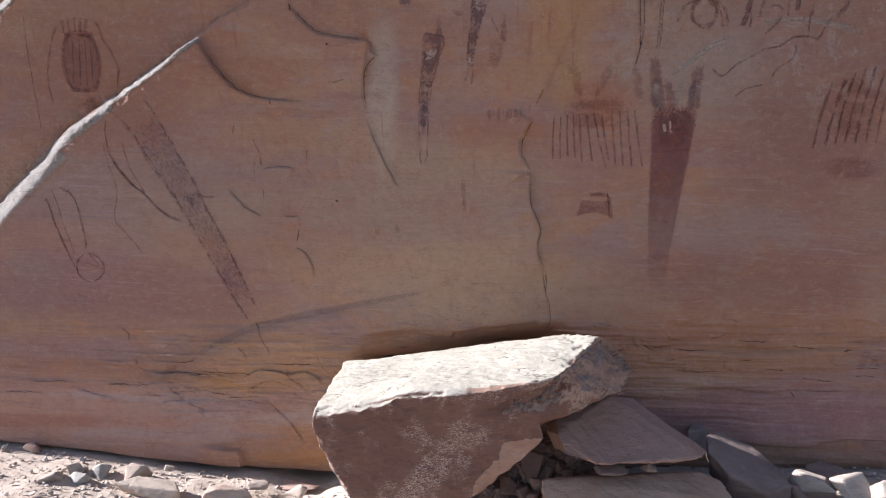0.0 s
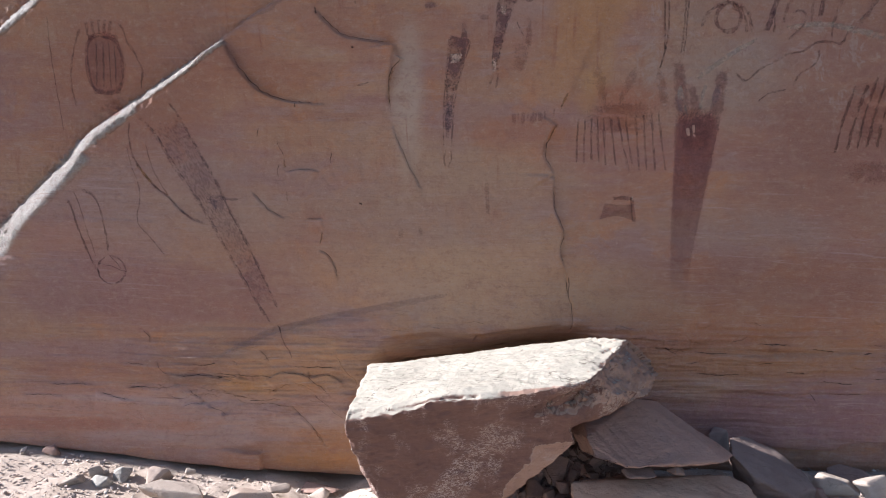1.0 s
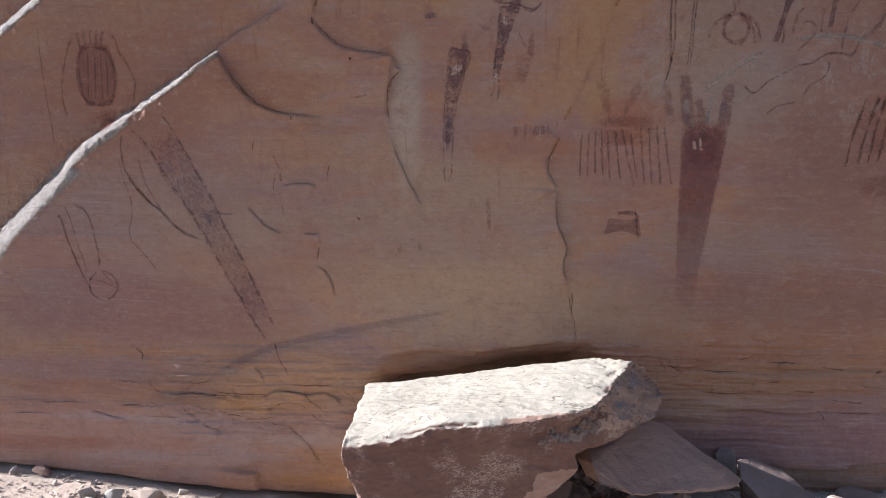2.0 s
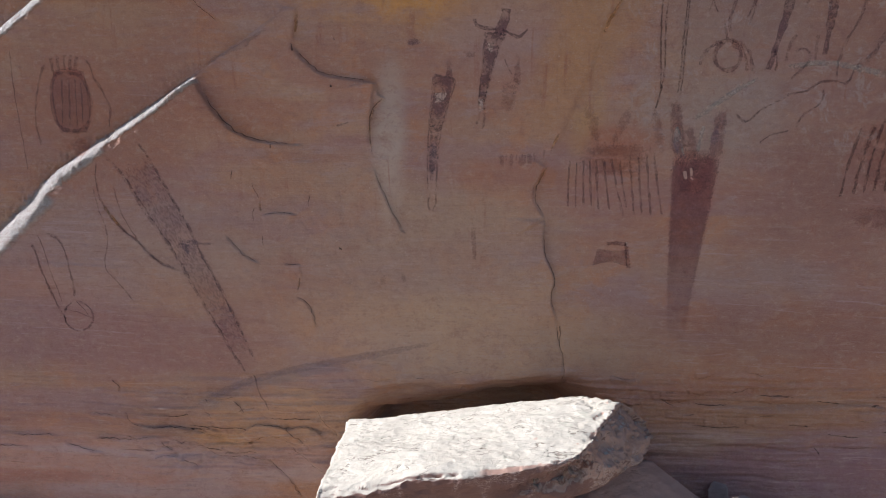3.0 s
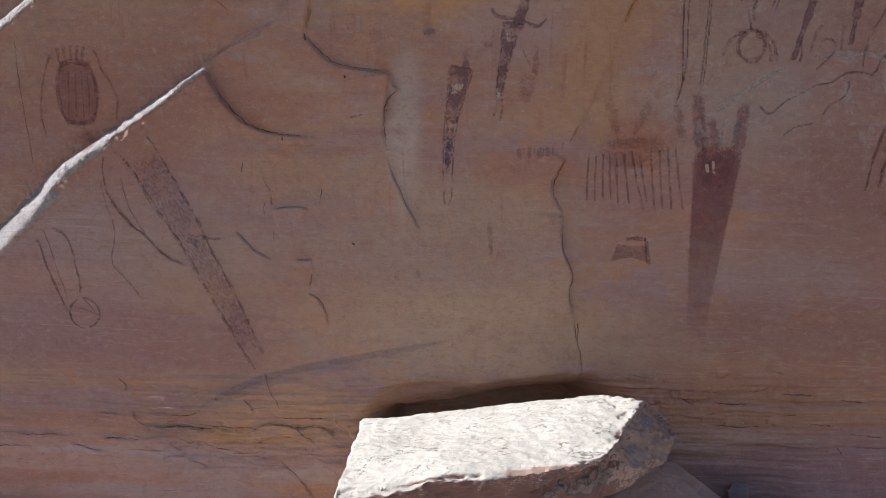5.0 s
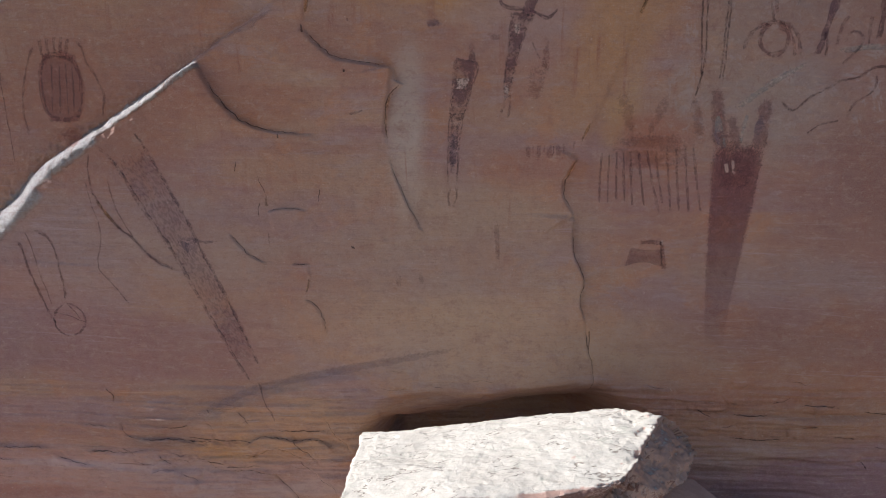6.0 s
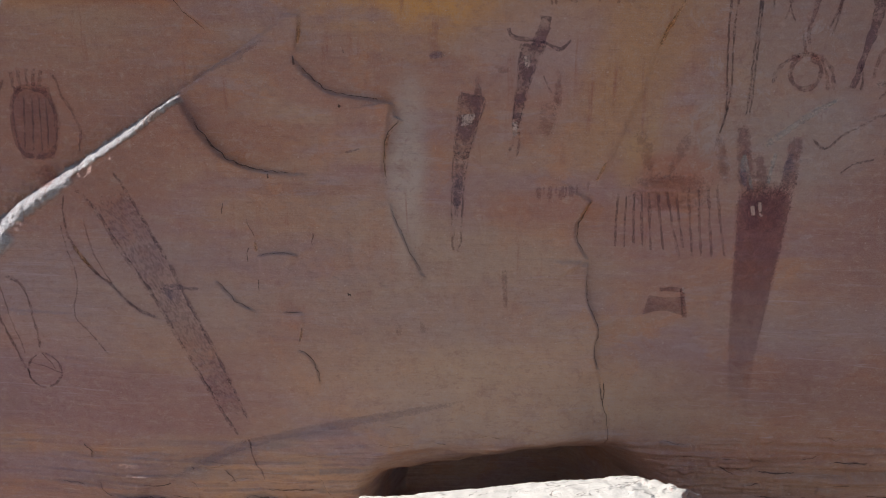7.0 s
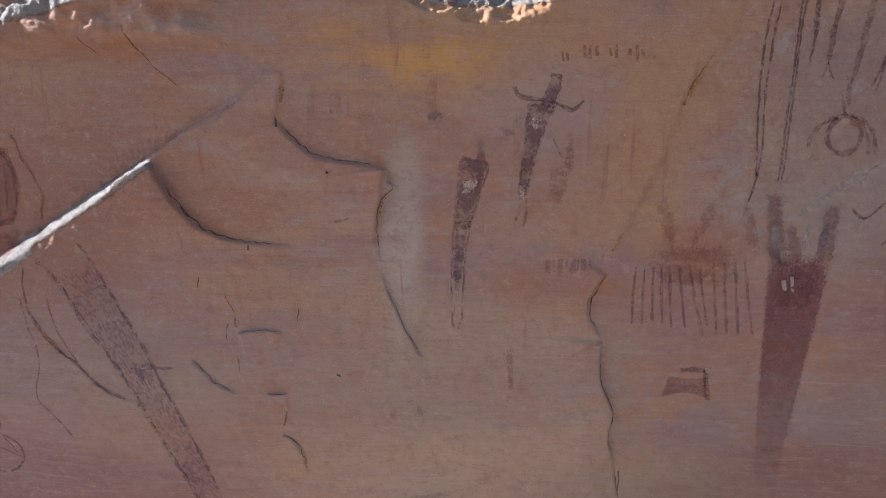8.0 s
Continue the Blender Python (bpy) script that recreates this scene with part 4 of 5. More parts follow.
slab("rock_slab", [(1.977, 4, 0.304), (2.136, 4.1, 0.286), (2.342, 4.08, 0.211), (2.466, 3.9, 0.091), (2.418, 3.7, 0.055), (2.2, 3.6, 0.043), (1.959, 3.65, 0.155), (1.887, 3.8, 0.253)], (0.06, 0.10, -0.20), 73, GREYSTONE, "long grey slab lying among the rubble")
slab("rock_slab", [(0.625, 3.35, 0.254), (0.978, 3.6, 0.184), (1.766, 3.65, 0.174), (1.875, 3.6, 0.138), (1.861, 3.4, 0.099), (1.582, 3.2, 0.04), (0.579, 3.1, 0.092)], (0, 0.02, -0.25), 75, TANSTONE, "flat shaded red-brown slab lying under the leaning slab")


def lump(name, x, y, z, sx, sy, sz, turn, seed, material, label, voxel=0.01):
    rng = random.Random(seed)
    pts = []
    for _ in range(11):
        v = Vector((rng.gauss(0, 1), rng.gauss(0, 1), rng.gauss(0, 1))).normalized()
        v = Vector([math.copysign(abs(c) ** 0.6, c) for c in v])
        v = Vector((v.x * sx, v.y * sy, v.z * sz)) * rng.uniform(0.75, 1.05)
        v.rotate(Euler((rng.uniform(-0.25, 0.25), rng.uniform(-0.25, 0.25), turn)))
        pts.append((x + v.x, y + v.y, z + v.z))
    ob = rock_mesh(name, [pts], voxel, 0.005, seed, material)
    return tagged(ob, label, "stone")


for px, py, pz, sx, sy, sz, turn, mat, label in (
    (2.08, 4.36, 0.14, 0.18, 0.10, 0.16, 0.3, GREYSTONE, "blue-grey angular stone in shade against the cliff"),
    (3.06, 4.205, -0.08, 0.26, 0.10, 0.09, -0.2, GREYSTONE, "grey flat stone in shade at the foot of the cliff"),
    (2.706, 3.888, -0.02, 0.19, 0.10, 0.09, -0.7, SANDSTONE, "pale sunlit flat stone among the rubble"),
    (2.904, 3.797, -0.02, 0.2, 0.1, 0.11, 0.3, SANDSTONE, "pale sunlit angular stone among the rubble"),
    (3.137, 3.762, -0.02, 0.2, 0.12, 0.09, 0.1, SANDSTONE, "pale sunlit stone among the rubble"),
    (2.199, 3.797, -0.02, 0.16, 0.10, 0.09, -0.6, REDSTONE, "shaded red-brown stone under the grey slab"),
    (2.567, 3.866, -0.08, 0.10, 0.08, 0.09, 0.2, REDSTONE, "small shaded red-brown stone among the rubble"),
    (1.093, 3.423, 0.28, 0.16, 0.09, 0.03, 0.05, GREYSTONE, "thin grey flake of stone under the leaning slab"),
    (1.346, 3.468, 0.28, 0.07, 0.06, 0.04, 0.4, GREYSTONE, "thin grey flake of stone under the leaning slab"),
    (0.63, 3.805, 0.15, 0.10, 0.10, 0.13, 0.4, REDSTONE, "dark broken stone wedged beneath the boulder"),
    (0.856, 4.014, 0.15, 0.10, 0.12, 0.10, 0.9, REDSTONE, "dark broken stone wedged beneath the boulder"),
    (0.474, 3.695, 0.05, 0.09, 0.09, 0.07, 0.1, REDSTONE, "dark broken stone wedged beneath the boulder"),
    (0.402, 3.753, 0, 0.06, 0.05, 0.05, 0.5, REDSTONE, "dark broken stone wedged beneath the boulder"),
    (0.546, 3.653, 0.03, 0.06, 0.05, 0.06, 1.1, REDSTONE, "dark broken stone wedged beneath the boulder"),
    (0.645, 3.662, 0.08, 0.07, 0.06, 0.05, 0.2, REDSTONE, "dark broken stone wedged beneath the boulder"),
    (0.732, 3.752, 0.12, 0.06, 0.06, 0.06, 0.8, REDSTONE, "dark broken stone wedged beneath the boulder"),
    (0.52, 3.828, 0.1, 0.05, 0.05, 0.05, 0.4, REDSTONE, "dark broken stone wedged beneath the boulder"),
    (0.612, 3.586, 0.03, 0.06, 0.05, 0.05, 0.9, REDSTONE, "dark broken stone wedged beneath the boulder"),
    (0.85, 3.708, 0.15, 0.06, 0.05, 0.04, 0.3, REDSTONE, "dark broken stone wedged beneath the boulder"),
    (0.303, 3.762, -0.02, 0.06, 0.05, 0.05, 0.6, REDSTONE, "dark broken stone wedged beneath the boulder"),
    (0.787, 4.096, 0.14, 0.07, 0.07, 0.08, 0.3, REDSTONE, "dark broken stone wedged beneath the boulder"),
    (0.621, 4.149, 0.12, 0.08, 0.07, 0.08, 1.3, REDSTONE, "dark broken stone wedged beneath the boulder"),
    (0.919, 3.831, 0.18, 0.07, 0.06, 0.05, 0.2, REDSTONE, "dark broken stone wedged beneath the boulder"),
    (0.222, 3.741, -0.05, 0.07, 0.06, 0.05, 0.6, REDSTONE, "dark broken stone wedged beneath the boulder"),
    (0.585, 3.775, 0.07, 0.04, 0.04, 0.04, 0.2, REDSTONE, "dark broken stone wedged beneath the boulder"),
    (-2.426, 4.227, -0.08, 0.13, 0.09, 0.09, 0.4, BROWNSTONE, "brown angular stone on the sunlit gravel"),
    (-2.69, 4.227, -0.08, 0.08, 0.07, 0.09, 0.9, PALEGREY, "pale grey angular stone on the sunlit gravel"),
    (-2.799, 4.096, -0.06, 0.12, 0.08, 0.06, 0.2, PALEGREY, "pale grey flat stone on the sunlit gravel"),
    (-2.898, 4.19, -0.02, 0.08, 0.05, 0.05, 0.6, SANDSTONE, "pale tilted stone on the sunlit gravel"),
    (-2.993, 4.03, -0.04, 0.12, 0.07, 0.05, 0.5, SANDSTONE, "pale flat stone on the sunlit gravel"),
    (-2.218, 4.006, -0.14, 0.33, 0.12, 0.10, 0.05, SANDSTONE, "broad pale stone half sunk in the gravel"),
    (-1.593, 4.015, -0.17, 0.27, 0.11, 0.08, 0.1, BROWNSTONE, "brown flat stone half sunk in the gravel"),
    (-2.225, 4.36, -0.09, 0.06, 0.04, 0.03, 0.2, SANDSTONE, "small pale stone on the sunlit gravel"),
    (-1.469, 4.209, -0.18, 0.10, 0.07, 0.05, 0.7, SANDSTONE, "small pale stone on the sunlit gravel"),
    (-1.147, 4.175, -0.2, 0.09, 0.07, 0.05, 0.3, SANDSTONE, "small pale stone on the sunlit gravel"),
    (-1.188, 4.41, -0.26, 0.22, 0.08, 0.05, -0.15, REDSTONE, "flat red-brown slab fallen at the cliff foot"),
    (-3.435, 4.485, 0.03, 0.09, 0.06, 0.05, 0.0, REDSTONE, "small red-brown block against the cliff foot"),
):
    lump("stone", px, py, pz, sx, sy, sz, turn, int(abs(px * 100 + py * 37)), mat, label)


def build_gravel():
    """Loose chips and pebbles, too many to count."""
    rng = np.random.RandomState(5)
    bm = bmesh.new()
    bmesh.ops.create_icosphere(bm, subdivisions=1, radius=1)
    base = np.array([v.co for v in bm.verts])
    faces = np.array([[v.index for v in f.verts] for f in bm.faces])
    bm.free()
    verts, tris = [], []
    for k in range(7500):
        x, y = rng.uniform(-4.2, 4.0), (rng.uniform(3.2, 4.5) if k < 5200 else rng.uniform(-2.5, 3.3))
        size = 0.004 + 0.018 * rng.rand() ** 4 + (0.012 if 0.25 < x < 1.5 and y < 3.9 else 0)
        if rng.rand() < 0.03:
            size *= 1.9
        z = float(ground_z(x, y)) + float(0.05 * fnoise(np.array(x * 2), np.array(y * 2), 51, 3))
        m = np.array(Euler(rng.uniform(-0.6, 0.6, 3) + np.array([0, 0, rng.uniform(0, 6)])).to_matrix())
        p = base * rng.uniform(0.45, 1.25, (len(base), 1)) * np.array([1.3, 0.9, 0.6]) * size
        tris.append(faces + len(verts) * len(base))
        verts.append(p @ m.T + np.array([x, y, z + 0.2 * size]))
    me = bpy.data.meshes.new("gravel")
    me.from_pydata(np.concatenate(verts).tolist(), [], np.concatenate(tris).tolist())
    me.materials.append(GRAVEL)
    return tagged(new("gravel", me), "loose pale and brown chips and pebbles on sandy ground", "gravel", kind="stuff")


def gravel_material():
    n = Nodes("mixed_chips")
    at = n.coords()
    island = n.node("ShaderNodeNewGeometry").outputs["Random Per Island"]
    col = n.mix(island, (0.30, 0.235, 0.20), (0.48, 0.42, 0.37))
    grain = n.noise(at, 90.0, 3, 0.7)
    col = n.mix(n.ramp(grain, 0.35, 0.7, 0, 0.4), col, (0.25, 0.2, 0.17))
    return n.finish(col, 0.95, n.bump(grain, 0.5, 0.004))


GRAVEL = gravel_material()
build_gravel()


def build_rubble():
    """A heap of broken chips in the hollow under the boulder."""
    rng = np.random.RandomState(11)
    verts, tris = [], []
    cube = np.array([(a, b, c) for a in (-1, 1) for b in (-1, 1) for c in (-1, 1)], float)
    faces = np.array([(0, 1, 3), (0, 3, 2), (4, 6, 7), (4, 7, 5), (0, 4, 5), (0, 5, 1), (2, 3, 7), (2, 7, 6), (0, 2, 6), (0, 6, 4), (1, 5, 7), (1, 7, 3)])
    for _ in range(900):
        x, y = rng.uniform(-0.05, 1.15), rng.uniform(3.45, 4.2)
        size = 0.012 + 0.03 * rng.rand() ** 3
        z = -0.17 + 0.38 * float(smooth(np.array(y), 3.5, 4.1)) + 0.10 * float(smooth(np.array(x), 0.2, 0.8))
        m = np.array(Euler(rng.uniform(-0.7, 0.7, 3) + np.array([0, 0, rng.uniform(0, 6)])).to_matrix())
        p = (cube * rng.uniform(0.6, 1.2, 3) + rng.uniform(-0.35, 0.35, (8, 3))) * np.array([1.3, 0.9, 0.6]) * size
        tris.append(faces + len(verts) * 8)
        verts.append(p @ m.T + np.array([x, y, z]))
    me = bpy.data.meshes.new("rubble")
    me.from_pydata(np.concatenate(verts).tolist(), [], np.concatenate(tris).tolist())
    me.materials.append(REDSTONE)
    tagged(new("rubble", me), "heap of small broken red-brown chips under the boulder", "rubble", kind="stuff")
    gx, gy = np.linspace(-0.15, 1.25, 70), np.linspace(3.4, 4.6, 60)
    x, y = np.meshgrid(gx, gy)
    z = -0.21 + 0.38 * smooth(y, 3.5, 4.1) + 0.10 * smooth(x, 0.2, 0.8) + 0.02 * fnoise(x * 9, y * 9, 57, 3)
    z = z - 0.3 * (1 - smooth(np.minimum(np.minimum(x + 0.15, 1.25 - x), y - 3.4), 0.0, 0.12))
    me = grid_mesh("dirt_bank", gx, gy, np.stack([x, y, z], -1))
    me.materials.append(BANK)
    tagged(new("dirt_bank", me), "bank of shaded red-brown dirt under the boulder", "dirt bank", kind="structure")


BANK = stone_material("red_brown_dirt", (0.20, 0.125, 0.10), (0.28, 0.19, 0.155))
build_rubble()


# ---------------------------------------------------------------- rock paintings
def chaikin(points, rounds=2):
    p = np.array(points, float)
    for _ in range(rounds):
        if len(p) < 3:
            break
        q = 0.75 * p[:-1] + 0.25 * p[1:]
        r = 0.25 * p[:-1] + 0.75 * p[1:]
        p = np.concatenate([p[:1], np.stack([q, r], 1).reshape(-1, 2)[1:-1], p[-1:]])
    return p


def resample(p, n):
    run = np.concatenate([[0], np.cumsum(np.hypot(*(p[1:] - p[:-1]).T))])
    s = np.linspace(0, run[-1], n)
    return np.stack([np.interp(s, run, p[:, 0]), np.interp(s, run, p[:, 1])], 1), run[-1]


LAYERS = {}


def painted(name, left, right, material, parent, label=""):
    """A field of paint between two lines on the cliff, lying on its relief."""
    a, b = chaikin(left), chaikin(right)
    la, lb = resample(a, 9)[1], resample(b, 9)[1]
    n = max(4, int(max(la, lb) / 0.014))
    a, b = resample(a, n)[0], resample(b, n)[0]
    m = max(2, int(np.hypot(*(a - b).T).max() / 0.014) + 1)
    u = np.linspace(0, 1, m)
    grid = a[:, None, :] * (1 - u[None, :, None]) + b[:, None, :] * u[None, :, None]
    x, z = grid[..., 0], grid[..., 1]
    x = x + 0.003 * fnoise(x * 30, z * 30, 91, 2)
    z = z + 0.003 * fnoise(x * 30, z * 30, 93, 2)
    # each coat of one drawing lies a little over the last
    LAYERS[parent.name] = LAYERS.get(parent.name, 0) + 1
    y = wall_y(x, z) - 0.0022 - 0.0004 * (LAYERS[parent.name] % 24)
    me = grid_mesh(name, u, np.arange(n), np.stack([x, y, z], -1))
    uv = me.uv_layers.new(name="paint")
    vi = np.empty(len(me.loops), np.int32)
    me.loops.foreach_get("vertex_index", vi)
    uv.data.foreach_set("uv", np.stack([u[vi % m], (vi // m) / (n - 1)], -1).reshape(-1).astype(np.float32))
    me.materials.append(material)
    ob = new(name, me)
    ob.parent = parent
    return tagged(ob, label) if label else ob


def stroke(points, width, material, parent, name="stroke", label="", rounds=2, jag=0.004):
    """A painted line; width in metres, one value or start and end."""
    p = chaikin(points, rounds)
    p, length = resample(p, max(5, int(resample(p, 9)[1] / 0.014)))
    p = p + jag * np.stack([fnoise(p[:, 0] * 32, p[:, 1] * 32, 97, 3), fnoise(p[:, 0] * 32, p[:, 1] * 32, 98, 3)], 1)
    d = np.gradient(p, axis=0)
    d /= np.hypot(d[:, 0], d[:, 1])[:, None] + 1e-9
    w0, w1 = width if isinstance(width, tuple) else (width, width)
    w = 1.25 * np.linspace(w0, w1, len(p)) * (1 + 0.9 * vnoise(p[:, 0] * 25, p[:, 1] * 25, 95))
    side = np.stack([-d[:, 1], d[:, 0]], 1) * w[:, None] / 2
    return painted(name, p + side, p - side, material, parent, label)


def ring(x, z, rx, rz, width, material, parent, name="ring"):
    pts = [(x + rx * math.cos(k * math.pi / 10), z + rz * math.sin(k * math.pi / 10)) for k in range(21)]
    return stroke(pts, width, material, parent, name)


def motif(name, x, z, label):
    ob = new(name)
    ob.empty_display_size = 0.05
    return tagged(ob, label, "rock painting", group="rock paintings on the cliff")


# oval with prongs, at the upper edge of the sunlit ledge
m = motif("oval_painting", 0, 0, "faded red-brown painted oval with short prongs on sandstone")
stroke([(-2.786, 3.351), (-2.895, 3.321), (-2.93, 3.205), (-2.925, 3.067), (-2.903, 2.967), (-2.835, 2.927), (-2.728, 2.926), (-2.658, 2.986), (-2.633, 3.104), (-2.651, 3.241), (-2.685, 3.319), (-2.807, 3.347)], 0.032, RED, m, "outline")
painted("fill", [(-2.89, 3.36), (-2.93, 3.205), (-2.925, 3.067), (-2.893, 2.907)], [(-2.664, 3.357), (-2.645, 3.222), (-2.624, 3.104), (-2.688, 2.906)], OVALFILL, m)
stroke([(-2.902, 3.329), (-2.786, 3.355), (-2.675, 3.327)], 0.04, RED, m, "bar")
for a, b in ([(-2.901, 3.441), (-2.892, 3.34)], [(-2.85, 3.452), (-2.846, 3.344)], [(-2.794, 3.459), (-2.803, 3.351)], [(-2.748, 3.458), (-2.765, 3.351)], [(-2.7, 3.446), (-2.728, 3.343)]):
    stroke([a, b], 0.026, RED, m, "prong")
for a, b in ([(-2.834, 3.301), (-2.865, 2.967)], [(-2.779, 3.301), (-2.81, 2.955)], [(-2.733, 3.3), (-2.755, 2.954)], [(-2.689, 3.28), (-2.706, 2.974)]):
    stroke([a, b], 0.014, LINE, m, "stripe")
stroke([(-2.935, 3.407), (-2.988, 3.322), (-3.032, 3.206), (-3.062, 3.068), (-3.068, 2.948), (-3.037, 2.819)], 0.018, RED, m, "side_line")
stroke([(-2.659, 3.434), (-2.606, 3.388), (-2.599, 3.299), (-2.547, 3.24), (-2.511, 3.143), (-2.482, 3.099), (-2.493, 3.024), (-2.515, 2.933)], 0.02, RED, m, "side_line")
painted("smear", [(-2.857, 2.919), (-2.853, 2.806), (-2.772, 2.687)], [(-2.677, 2.926), (-2.596, 2.805), (-2.631, 2.707)], SMEAR, m)
m = motif("painted_line", 0, 0, "thin faded red line running down the sandstone")
stroke([(-3.199, 3.517), (-3.204, 3.285), (-3.201, 3.089), (-3.184, 2.889), (-3.17, 2.624)], 0.011, LINE, m)

# long mottled band leaning to the foot of the wall
m = motif("band_painting", 0, 0, "long leaning mottled purple-red painted band on sandstone")
painted("field", [(-2.46, 2.70), (-2.341, 2.541), (-2.218, 2.307), (-2.108, 2.135), (-1.989, 1.935), (-1.869, 1.681), (-1.755, 1.466), (-1.659, 1.291), (-1.60, 1.17)], [(-2.25, 2.82), (-2.14, 2.637), (-2.005, 2.389), (-1.915, 2.206), (-1.838, 2.011), (-1.734, 1.81), (-1.641, 1.597), (-1.548, 1.358), (-1.472, 1.168)], MOTTLED, m)
# bluish shade of the fold and a small dent, painted over the band
stroke([(-2.024, 2.143), (-1.954, 2.069), (-1.901, 2.003)], 0.10, BLUE, m, "blue_patch")
stroke([(-2.03, 2.14), (-1.903, 2.112), (-1.79, 2.100), (-1.675, 2.12)], (0.07, 0.006), BLUE, m, "blue_patch")
stroke([(-2.543, 2.766), (-2.394, 2.628), (-2.29, 2.428), (-2.182, 2.246), (-2.07, 2.081), (-1.99, 1.927), (-1.869, 1.681), (-1.755, 1.466), (-1.66, 1.282), (-1.534, 1.069)], 0.024, BROKEN, m, "edge_line")
stroke([(-2.29, 2.872), (-2.181, 2.728), (-2.095, 2.549), (-2.005, 2.381), (-1.915, 2.206), (-1.838, 2.011), (-1.734, 1.81), (-1.641, 1.597), (-1.548, 1.358), (-1.464, 1.173)], 0.022, BROKEN, m, "edge_line")
stroke([(-1.513, 1.123), (-1.459, 1.002), (-1.38, 0.835)], 0.014, FAINT, m, "drip")

m = motif("curved_painting", 0, 0, "faint orange-brown curved lines beside the painted band")
stroke([(-2.556, 2.727), (-2.586, 2.588), (-2.566, 2.42), (-2.487, 2.298), (-2.395, 2.183), (-2.308, 2.13), (-2.241, 2.039), (-2.143, 1.956), (-1.992, 1.898)], 0.020, LINE, m)
stroke([(-2.463, 2.548), (-2.431, 2.367), (-2.37, 2.225), (-2.3, 2.122)], 0.012, FAINT, m)
stroke([(-2.609, 2.528), (-2.584, 2.367), (-2.528, 2.224), (-2.534, 2.079), (-2.573, 1.975), (-2.558, 1.891), (-2.477, 1.806), (-2.423, 1.72), (-2.367, 1.657)], 0.013, LINE, m)

m = motif("loop_painting", 0, 0, "thin red-brown painted loops ending in a small circle")
stroke([(-3.102, 2.119), (-3.062, 1.994), (-3.048, 1.867), (-3.049, 1.711), (-3.003, 1.587), (-2.953, 1.499)], 0.024, LINE, m)
stroke([(-3.061, 2.181), (-3.015, 2.078), (-2.986, 1.931), (-2.987, 1.756), (-2.983, 1.641)], 0.011, FAINT, m)
stroke([(-3.002, 2.185), (-2.918, 2.153), (-2.864, 2.078), (-2.839, 1.932), (-2.843, 1.802), (-2.876, 1.673)], 0.022, LINE, m)
stroke([(-2.876, 1.673), (-2.958, 1.614), (-2.981, 1.535), (-2.948, 1.46), (-2.867, 1.43), (-2.772, 1.464), (-2.721, 1.54), (-2.75, 1.618), (-2.817, 1.661), (-2.881, 1.673)], 0.02, LINE, m, "circle")
stroke([(-2.964, 1.606), (-2.85, 1.581), (-2.722, 1.531)], 0.01, FAINT, m)
stroke([(-2.867, 1.673), (-2.812, 1.617), (-2.762, 1.552)], 0.01, FAINT, m)

# two small tapered shapes
m = motif("tapered_painting", 0, 0, "small dark purple tapered shape painted on sandstone")
painted("field", [(-0.172, 2.95), (-0.180, 2.83), (-0.184, 2.611), (-0.177, 2.467)], [(-0.075, 2.95), (-0.100, 2.83), (-0.115, 2.611), (-0.120, 2.468)], BLUE, m)
painted("field", [(-0.172, 2.95), (-0.180, 2.83), (-0.184, 2.611)], [(-0.075, 2.95), (-0.100, 2.83), (-0.115, 2.611)], BROKEN, m)
painted("field", [(-0.140, 3.310), (-0.148, 3.193), (-0.164, 3.014), (-0.174, 2.90)], [(0.027, 3.275), (-0.007, 3.164), (-0.059, 2.999), (-0.085, 2.88)], DARK, m)
stroke([(-0.034, 3.262), (-0.029, 3.326), (-0.030, 3.386)], (0.046, 0.030), BROKEN, m, "neck")
stroke([(-0.140, 3.305), (-0.148, 3.193), (-0.164, 3.014), (-0.180, 2.83), (-0.184, 2.611), (-0.177, 2.467)], 0.013, BROKEN, m, "edge_line")
stroke([(0.027, 3.275), (-0.007, 3.164), (-0.059, 2.999), (-0.100, 2.83), (-0.115, 2.611), (-0.120, 2.468)], 0.013, BROKEN, m, "edge_line")
stroke([(-0.161, 2.474), (-0.182, 2.406), (-0.163, 2.35)], 0.016, FAINT, m)
stroke([(-0.125, 2.474), (-0.118, 2.406), (-0.143, 2.34)], 0.016, FAINT, m)
painted("pale_patch", [(-0.143, 3.164), (-0.140, 3.092)], [(-0.026, 3.172), (-0.056, 3.105)], CHIP, m, "pale chipped patch")

m = motif("tapered_painting", 0, 0, "dark purple tapered shape with bent side lines on sandstone")
painted("field", [(0.218, 3.585), (0.207, 3.472), (0.200, 3.342), (0.185, 3.225), (0.176, 3.135), (0.173, 3.06)], [(0.374, 3.575), (0.326, 3.487), (0.288, 3.386), (0.254, 3.254), (0.230, 3.151), (0.218, 3.06)], DARK, m)
stroke([(0.218, 3.585), (0.207, 3.472), (0.200, 3.342), (0.185, 3.225), (0.176, 3.135), (0.173, 3.06)], 0.012, BROKEN, m, "edge_line")
stroke([(0.374, 3.575), (0.326, 3.487), (0.288, 3.386), (0.254, 3.254), (0.230, 3.151), (0.218, 3.06)], 0.012, BROKEN, m, "edge_line")
stroke([(0.360, 3.72), (0.355, 3.657), (0.330, 3.595), (0.312, 3.54)], (0.050, 0.060), DARK, m, "knob")
stroke([(0.143, 3.652), (0.148, 3.606), (0.213, 3.588), (0.302, 3.580)], 0.019, DARK, m, "side_line")
stroke([(0.325, 3.582), (0.370, 3.562), (0.407, 3.544), (0.447, 3.527), (0.481, 3.550), (0.509, 3.588)], 0.018, DARK, m, "side_line")
stroke([(0.191, 3.07), (0.183, 2.98), (0.142, 2.920)], 0.016, BROKEN, m)
